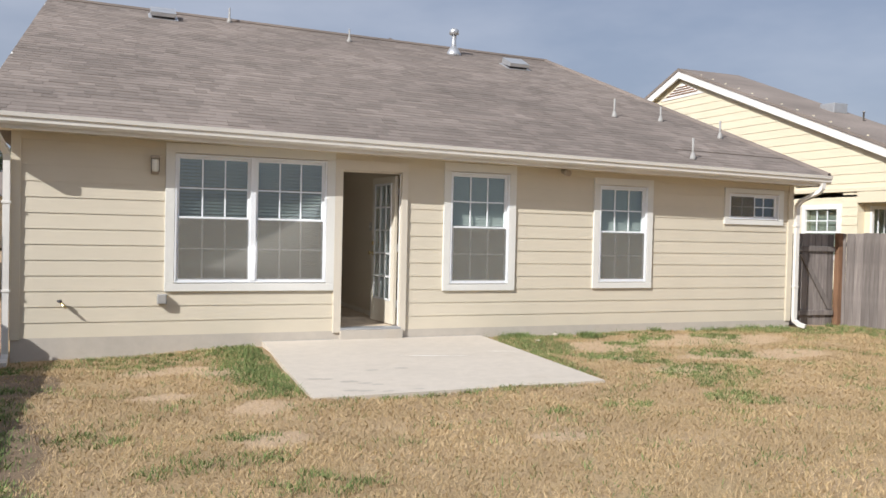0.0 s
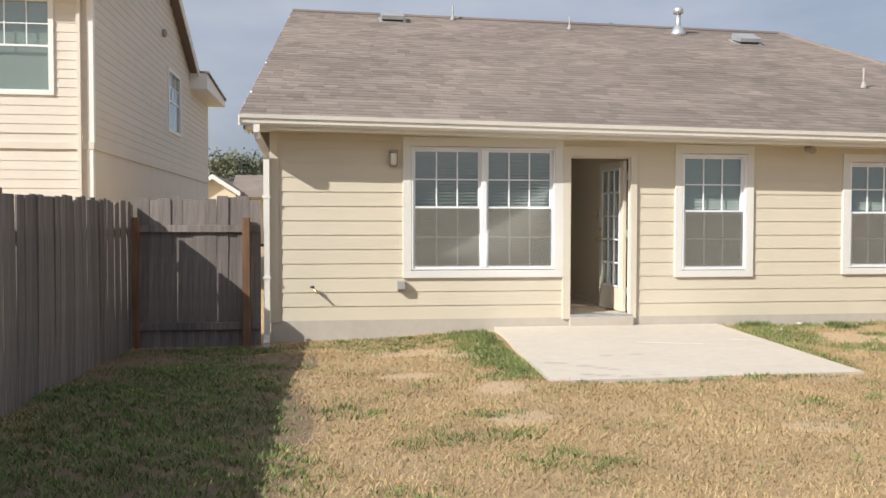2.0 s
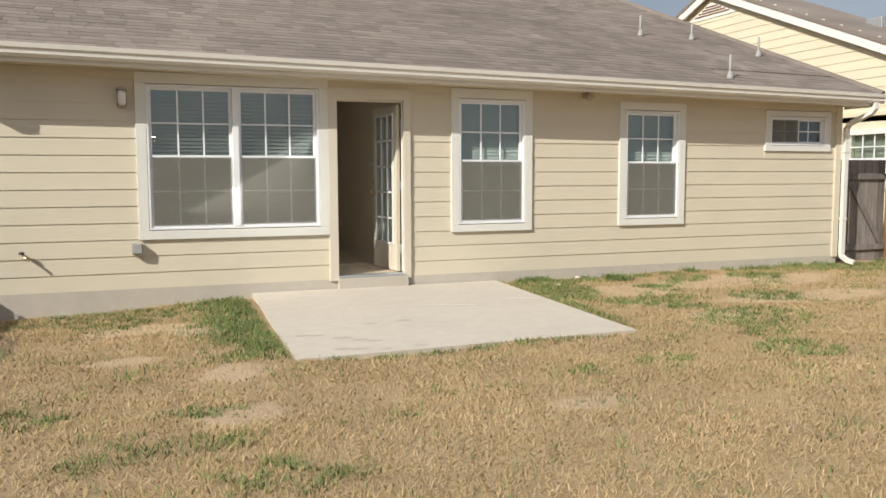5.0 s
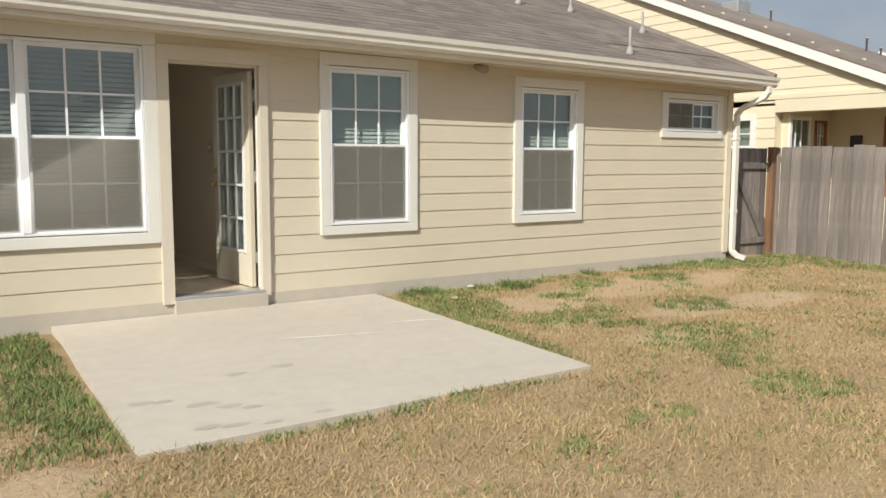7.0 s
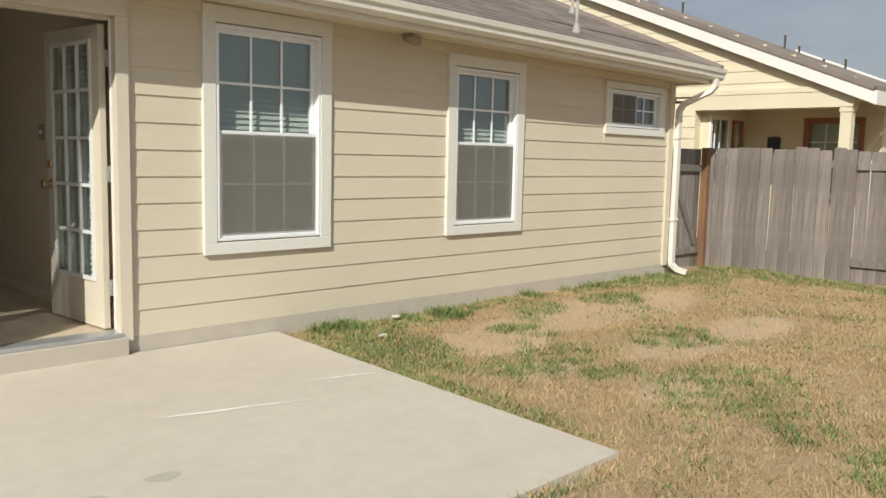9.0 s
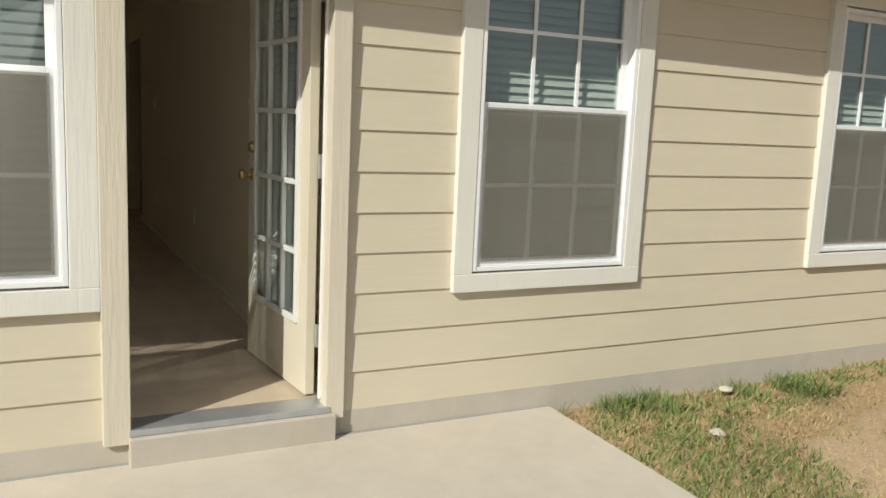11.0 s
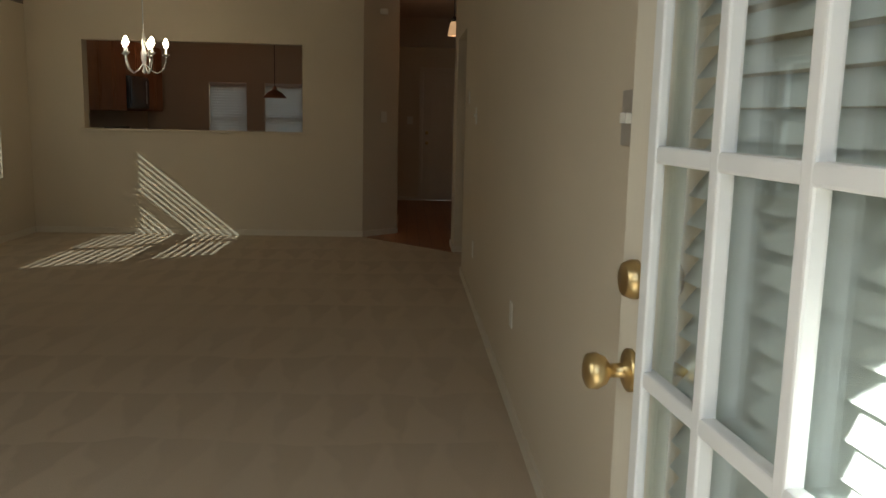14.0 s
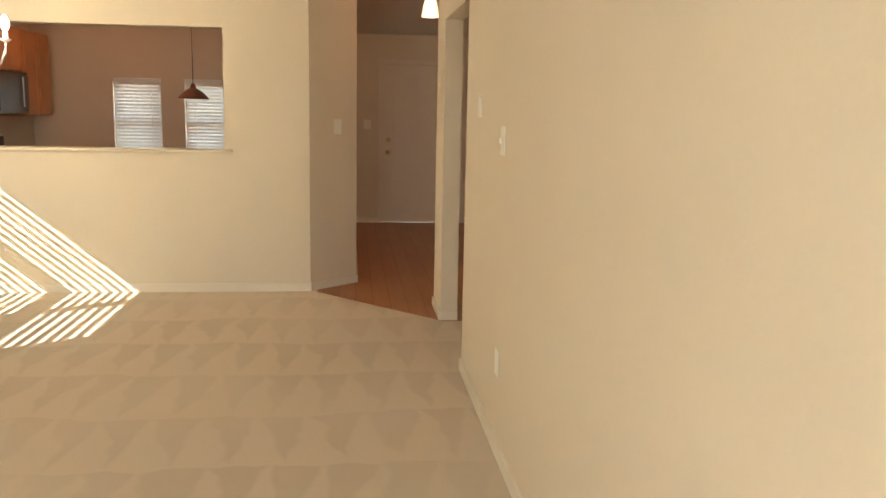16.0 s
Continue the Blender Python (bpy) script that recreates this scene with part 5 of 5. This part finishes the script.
part("wall", panel("y", 1.45, 15.5, -0.2, 2.45, NX + 0.02, NX + 0.2, [(1.92, 2.72, 1.2, 2.12)]), M_SIDE_R, nb)
part("gable", prism([(-0.95, 2.36), (15.5, 2.36), (APEX[0], APEX[1] - 0.05)], "x", NX + 0.02, NX + 0.2), M_SIDE_R, nb)
z = 2.45
while z < APEX[1] - 0.25:
    lo, hi = APEX[0] - (APEX[1] - z) / NS, APEX[0] + (APEX[1] - z) / NS
    lo, hi = max(lo + 0.1, -0.95), min(hi - 0.1, 15.4)
    up = max(0.05, 0.18)
    part("board", prism([(NX, z), (NX + 0.018, z), (NX + 0.018, z + up + 0.02), (NX + 0.012, z + up + 0.02)], "y", lo, hi), M_SIDE_R, nb)
    z += 0.18
z = 0.0
while z < 2.3:
    for a, b in ((1.45, 1.82), (2.82, 15.4)) if z > 1.0 else ((1.45, 15.4),):
        part("board", prism([(NX, z), (NX + 0.018, z), (NX + 0.018, z + 0.2), (NX + 0.012, z + 0.2)], "y", a, b), M_SIDE_R, nb)
    z += 0.18
part("frieze", box(NX - 0.03, NX + 0.02, -0.95, 15.4, 2.46, 2.54, 0.004), M_SIDE_R, nb)
for s, e in ((-1, -1.25), (1, 15.85)):
    pts = [(APEX[0], APEX[1] + 0.10), (APEX[0], APEX[1] - 0.12), (e, gable_top(e) - 0.12), (e, gable_top(e) + 0.10)]
    part("rake_board", prism(pts, "x", NX - 0.13, NX - 0.09), M_WHITE, nb)
    part("soffit", prism([(APEX[0], APEX[1] + 0.02), (APEX[0], APEX[1]), (e, gable_top(e)), (e, gable_top(e) + 0.02)], "x", NX - 0.09, NX + 0.02), M_SIDE_R, nb)
    part("roof", prism([(APEX[0], APEX[1] + 0.13), (APEX[0], APEX[1] + 0.06), (e, gable_top(e) + 0.06), (e, gable_top(e) + 0.13)], "x", NX - 0.15, 12.5), M_ROOF, nb)
part("rear_roof", prism([(-1.28, 2.40), (3.0, 2.95), (3.0, 3.02), (-1.28, 2.47)], "x", 12.545, 16.4), M_ROOF, nb)
part("roof_edge", prism([(0.7, gable_top(0.7) + 0.07), (-1.25, gable_top(-1.25) + 0.07), (-1.25, gable_top(-1.25) + 0.165), (0.7, gable_top(0.7) + 0.165)], "x", 12.502, 12.54), M_WHITE, nb, "white edge board")
part("gable_vent", prism([(APEX[0] - 0.85, 5.06), (APEX[0] + 0.85, 5.06), (APEX[0], 5.42)], "x", NX - 0.012, NX + 0.03), M_WHITE, nb)
for i in range(4):
    zz = 5.13 + i * 0.06
    h = 0.68 * (5.40 - zz) / 0.30
    part("louvre", box(NX - 0.022, NX - 0.013, APEX[0] - h, APEX[0] + h, zz, zz + 0.03), M_POST, nb, "brown louvre slat")
part("fascia", box(NX - 0.13, 16.4, -1.29, -1.25, 2.25, 2.44, 0.004), M_WHITE, nb)
part("porch_beam", box(NX - 0.02, NX + 0.2, -0.95, 1.45, 2.24, 2.46, 0.004), M_SIDE_R, nb)
part("porch_ceiling", box(NX + 0.0, 16.3, -1.2, 1.8, 2.40, 2.44), M_SIDE_R, nb)
part("porch_post", box(NX, NX + 0.15, -0.93, -0.78, -0.2, 2.24, 0.005), M_SIDE_R, nb)
part("post_cap", box(NX - 0.012, NX + 0.162, -0.942, -0.768, 2.17, 2.235, 0.005), M_SIDE_R, nb)
part("porch_wall", panel("x", NX + 0.2, 12.1, -0.2, 2.41, 1.3, 1.45, [(10.95, 11.45, 0.0, 2.12), (11.70, 11.95, 1.2, 2.08)]), M_SIDE_R, nb)
part("porch_side", panel("y", -0.9, 1.3, -0.2, 2.41, 12.1, 12.25, [(-0.55, 0.20, 0.9, 2.08)]), M_SIDE_R, nb)
part("rear_wall", panel("x", 12.25, 16.2, -0.2, 2.41, -0.9, -0.75, [(13.45, 14.40, 0.9, 2.06), (15.65, 16.1, 0.9, 2.02)]), M_SIDE_R, nb)
part("end_wall", box(16.2, 16.35, -0.9, 3.0, -0.2, 2.41), M_SIDE_R, nb)
part("meter_box", box(12.03, 12.095, 0.66, 0.86, 1.60, 1.86, 0.01), M_DARK, nb, "small dark wall box")


def far_window(name, parent, axis, u0, u1, z0, z1, d, out, trim, m=0.1):
    """A window of a neighbouring house: trim, rails, grille and a pane. out: the way it faces, along the depth axis."""
    def fb(a, b, d0, d1, c, e, bev=0.0):
        lo, hi = min(d + out * d0, d + out * d1), max(d + out * d0, d + out * d1)
        return box(a, b, lo, hi, c, e, bev) if axis == "x" else box(lo, hi, a, b, c, e, bev)

    w = part(name, fb(u0, u1, -0.03, -0.026, z0, z1), M_GLASS, parent)
    for a in ((u0 - m, u0, z0 - m, z1 + m), (u1, u1 + m, z0 - m, z1 + m)):
        part("trim_side", fb(a[0], a[1], -0.02, 0.03, a[2], a[3], 0.004), trim, w)
    for a in ((z0 - m, z0), (z1, z1 + m)):
        part("trim_rail", fb(u0, u1, -0.02, 0.029, a[0], a[1], 0.004), trim, w)
    mid = (z0 + z1) / 2
    part("meeting_rail", fb(u0, u1, -0.026, -0.004, mid - 0.02, mid + 0.02), M_VINYL, w)
    for k in (1 / 3, 2 / 3):
        u = u0 + (u1 - u0) * k
        part("muntin", fb(u - 0.01, u + 0.01, -0.026, -0.012, mid, z1), M_VINYL, w)
    part("muntin", fb(u0, u1, -0.026, -0.013, (mid + z1) / 2 - 0.01, (mid + z1) / 2 + 0.01), M_VINYL, w)
    part("curtain", fb(u0, u1, -0.14, -0.12, z0, z1), M_SLAT, w)
    return w


far_window("window", nb, "y", 1.92, 2.72, 1.2, 2.12, NX, -1, M_WHITE)
far_window("window", nb, "x", 10.95, 11.45, 0.0, 2.12, 1.3, -1, M_WHITE, 0.06)
far_window("window", nb, "x", 11.70, 11.95, 1.2, 2.08, 1.3, -1, M_RED, 0.05)
far_window("window", nb, "y", -0.55, 0.20, 0.9, 2.08, 12.1, -1, M_RED, 0.09)
far_window("window", nb, "x", 13.45, 14.40, 0.9, 2.06, -0.9, -1, M_WHITE, 0.08)
far_window("window", nb, "x", 15.65, 16.1, 0.9, 2.02, -0.9, -1, M_WHITE, 0.08)
for x, y, h in ((12.2, 0.75, 0.22), (12.3, 0.55, 0.12), (12.3, -0.20, 0.16), (12.2, 0.10, 0.05), (12.1, 2.6, 0.2)):
    part("roof_pipe", lathe([(0.018, -0.1), (0.018, h), (0.03, h), (0.03, h + 0.02)], (x, y, gable_top(y) + 0.12), steps=8), M_PVC, nb)
part("roof_vent", box(11.9, 12.3, 3.2, 3.6, gable_top(3.4) + 0.05, gable_top(3.4) + 0.28, 0.02), M_STEEL, nb)

# ---- two-storey house beyond the other fence ----
LX, LY0, LY1 = -7.8, 6.65, 21.45
n2 = thing("neighbour_house", (LX - 4, 13, 0), "two-storey sand-coloured house with white trim", "house")
EZ, RZ, MY, FY = 6.05, 8.5, 13.0, 18.1
part("side_wall", panel("y", LY0 + 0.2, LY1, -0.3, 6.1, LX - 0.2, LX - 0.02, [(14.08, 15.76, 4.08, 5.72)]), M_SIDE_L, n2)
part("gable", prism([(LY0, 6.08), (FY, 6.08), (MY, RZ - 0.1)], "x", LX - 0.2, LX - 0.02), M_SIDE_L, n2)
part("rear_wall", panel("x", -17.0, LX - 0.02, -0.3, 6.2, LY0 + 0.02, LY0 + 0.2, [(-9.85, -8.62, 3.98, 5.70)]), M_SIDE_L, n2)
z = -0.1
while z < 6.0:
    if abs(z - 2.85) > 0.12:
        spans = ((-17.0, -9.95), (-8.52, LX - 0.09)) if 3.85 < z < 5.8 else ((-17.0, LX - 0.09),)
        for a, b in spans:
            part("board", prism([(LY0, z), (LY0 + 0.018, z), (LY0 + 0.018, z + 0.2), (LY0 + 0.012, z + 0.2)], "x", a, b), M_SIDE_L, n2)
    out = 0.0 if z > 2.85 else 0.03
    spans = ((LY0 + 0.1, 13.98), (15.86, LY1)) if 3.95 < z < 5.8 else ((LY0 + 0.1, LY1),)
    for a, b in spans:
        part("board", prism([(LX - out, z), (LX - 0.018 - out, z), (LX - 0.018 - out, z + 0.2), (LX - 0.012 - out, z + 0.2)], "y", a, b), M_SIDE_L, n2)
    z += 0.18
while z < RZ - 0.4:
    k = (RZ - 0.1 - z) / (RZ - 0.1 - 6.08)
    part("board", prism([(LX, z), (LX - 0.018, z), (LX - 0.018, z + 0.2), (LX - 0.012, z + 0.2)], "y", MY - (MY - LY0) * k + 0.2, MY + (FY - MY) * k - 0.2), M_SIDE_L, n2)
    z += 0.18
part("band", box(-17.0, LX + 0.02, LY0 - 0.03, LY0 + 0.02, 2.83, 2.97, 0.004), M_SIDE_L, n2)
part("band", box(LX - 0.02, LX + 0.02, LY0 + 0.02, LY1, 2.83, 2.97, 0.004), M_SIDE_L, n2)
part("corner_board", box(LX - 0.10, LX + 0.02, LY0 - 0.02, LY0 + 0.10, 2.97, 6.0, 0.004), M_WHITE, n2)
part("corner_board", box(LX - 0.12, LX, LY0 - 0.02, LY0 + 0.10, -0.2, 2.83, 0.004), M_WHITE, n2)
part("downspout", box(LX - 0.28, LX - 0.20, LY0 - 0.10, LY0 - 0.02, -0.2, 5.9, 0.01), M_SIDE_L, n2)
SL2 = (RZ - EZ) / (MY - LY0 + 0.4)
for y0, y1 in ((LY0 - 0.4, MY), (FY, MY)):
    part("roof", prism([(y0, EZ), (y1, RZ), (y1, RZ + 0.12), (y0, EZ + 0.12)], "x", -17.4, LX + 0.30), M_ROOF, n2)
    part("rake_board", prism([(y0, EZ - 0.14), (y1, RZ - 0.14), (y1, RZ + 0.04), (y0, EZ + 0.04)], "x", LX + 0.27, LX + 0.31), M_WHITE, n2)
part("eave_return", prism([(FY - 0.5, EZ - 0.28), (LY1 + 0.55, EZ - 0.28), (LY1 + 0.55, EZ - 0.06), (FY - 0.5, EZ + 0.22)], "x", LX - 0.2, LX + 0.55), M_WHITE, n2)
part("return_roof", prism([(FY - 0.5, EZ + 0.23), (LY1 + 0.6, EZ - 0.05), (LY1 + 0.6, EZ + 0.02), (FY - 0.5, EZ + 0.30)], "x", LX - 0.2, LX + 0.6), M_ROOF, n2)
part("rear_roof", prism([(FY, EZ - 0.1), (LY1 + 0.4, EZ - 0.1), (LY1 + 0.4, EZ + 0.02), (FY, EZ + 0.02)], "x", -17.4, LX - 0.25), M_ROOF, n2)
part("eave_box", box(-17.0, LX + 0.30, LY0 - 0.4, LY0, EZ - 0.18, EZ, 0.01), M_SIDE_L, n2)
far_window("window", n2, "x", -9.85, -8.62, 3.98, 5.70, LY0, -1, M_WHITE)
far_window("window", n2, "y", 14.08, 15.76, 4.08, 5.72, LX, 1, M_WHITE)
part("wall_vent", lathe([(0.10, 0), (0.12, 0.08), (0.05, 0.12)], (LX, 13.35, 6.62), Matrix.Rotation(radians(90), 4, "Y"), 12), M_PVC, n2)

# ---- distance ----
fh = thing("far_house", (-9.5, 42, 0), "distant brown-roofed house with a white gable", "house")
part("wall", prism([(-11.6, 0), (-9.0, 0), (-9.0, 3.1), (-10.3, 3.95), (-11.6, 3.1)], "y", 40.0, 46.0), M_SIDE_R, fh)
for k in (-1, 1):
    part("roof", prism([(-10.3, 4.22), (-10.3, 4.02), (-10.3 + k * 1.6, 2.98), (-10.3 + k * 1.6, 3.18)], "y", 39.7, 46.0), M_ROOF, fh)
    part("rake_board", prism([(-10.3, 4.20), (-10.3, 3.92), (-10.3 + k * 1.6, 2.88), (-10.3 + k * 1.6, 3.16)], "y", 39.6, 39.69), M_WHITE, fh)
part("wing_roof", prism([(41.5, 2.9), (45.0, 4.45), (48.5, 2.9)], "x", -9.6, -3.0), M_ROOF, fh)
part("wing_wall", box(-9.0, -3.2, 42.0, 48.0, 0, 3.0), M_SIDE_R, fh)


def tree(x, y, height, spread, seed):
    g = np.random.default_rng(seed)
    t = thing("tree", (x, y, -0.1), "leafy tree standing beyond the houses", "tree")
    part("trunk", tube([(x, y, -0.1), (x + 0.1, y, height * 0.3), (x - 0.1, y + 0.1, height * 0.6)], [0.28, 0.2, 0.1], 10), M_BARK, t)
    for i in range(7):
        a = g.uniform(0, 6.28)
        part("limb", tube([(x, y, height * (0.3 + 0.04 * i)), (x + math.cos(a) * spread * 0.4, y + math.sin(a) * spread * 0.4, height * (0.5 + 0.05 * i)), (x + math.cos(a) * spread * 0.75, y + math.sin(a) * spread * 0.75, height * (0.6 + 0.05 * i))], [0.09, 0.06, 0.02], 7), M_BARK, t)
    v, f = [], []
    for i in range(90):
        c = g.normal(0, 1, 3)
        c = c / np.linalg.norm(c) * g.uniform(0.35, 1.0) ** 0.6 * np.array([spread, spread, height * 0.36]) + np.array([x, y, height * 0.66])
        for j in range(70):
            p = c + g.normal(0, 0.34, 3)
            d1, d2 = g.normal(0, 0.10, 3), g.normal(0, 0.10, 3)
            k = len(v)
            v += [tuple(p), tuple(p + d1), tuple(p + d1 + d2), tuple(p + d2)]
            f.append((k, k + 1, k + 2, k + 3))
    me = bpy.data.meshes.new("crown")
    me.from_pydata(v, [], f)
    me.materials.append(M_LEAF)
    o = new("crown", me)
    o.parent = t
    o.location = -ORIGIN[t]


tree(-11.0, 55, 6.6, 2.3, 1)
tree(-7.9, 56, 6.5, 2.6, 2)

# the far sides of the yard, behind the camera
fence("fence", (10.9, -14.0), (-5.5, -14.0), 1.62, -0.08, -1, "weathered grey cedar back fence", posts=False, seed=8)
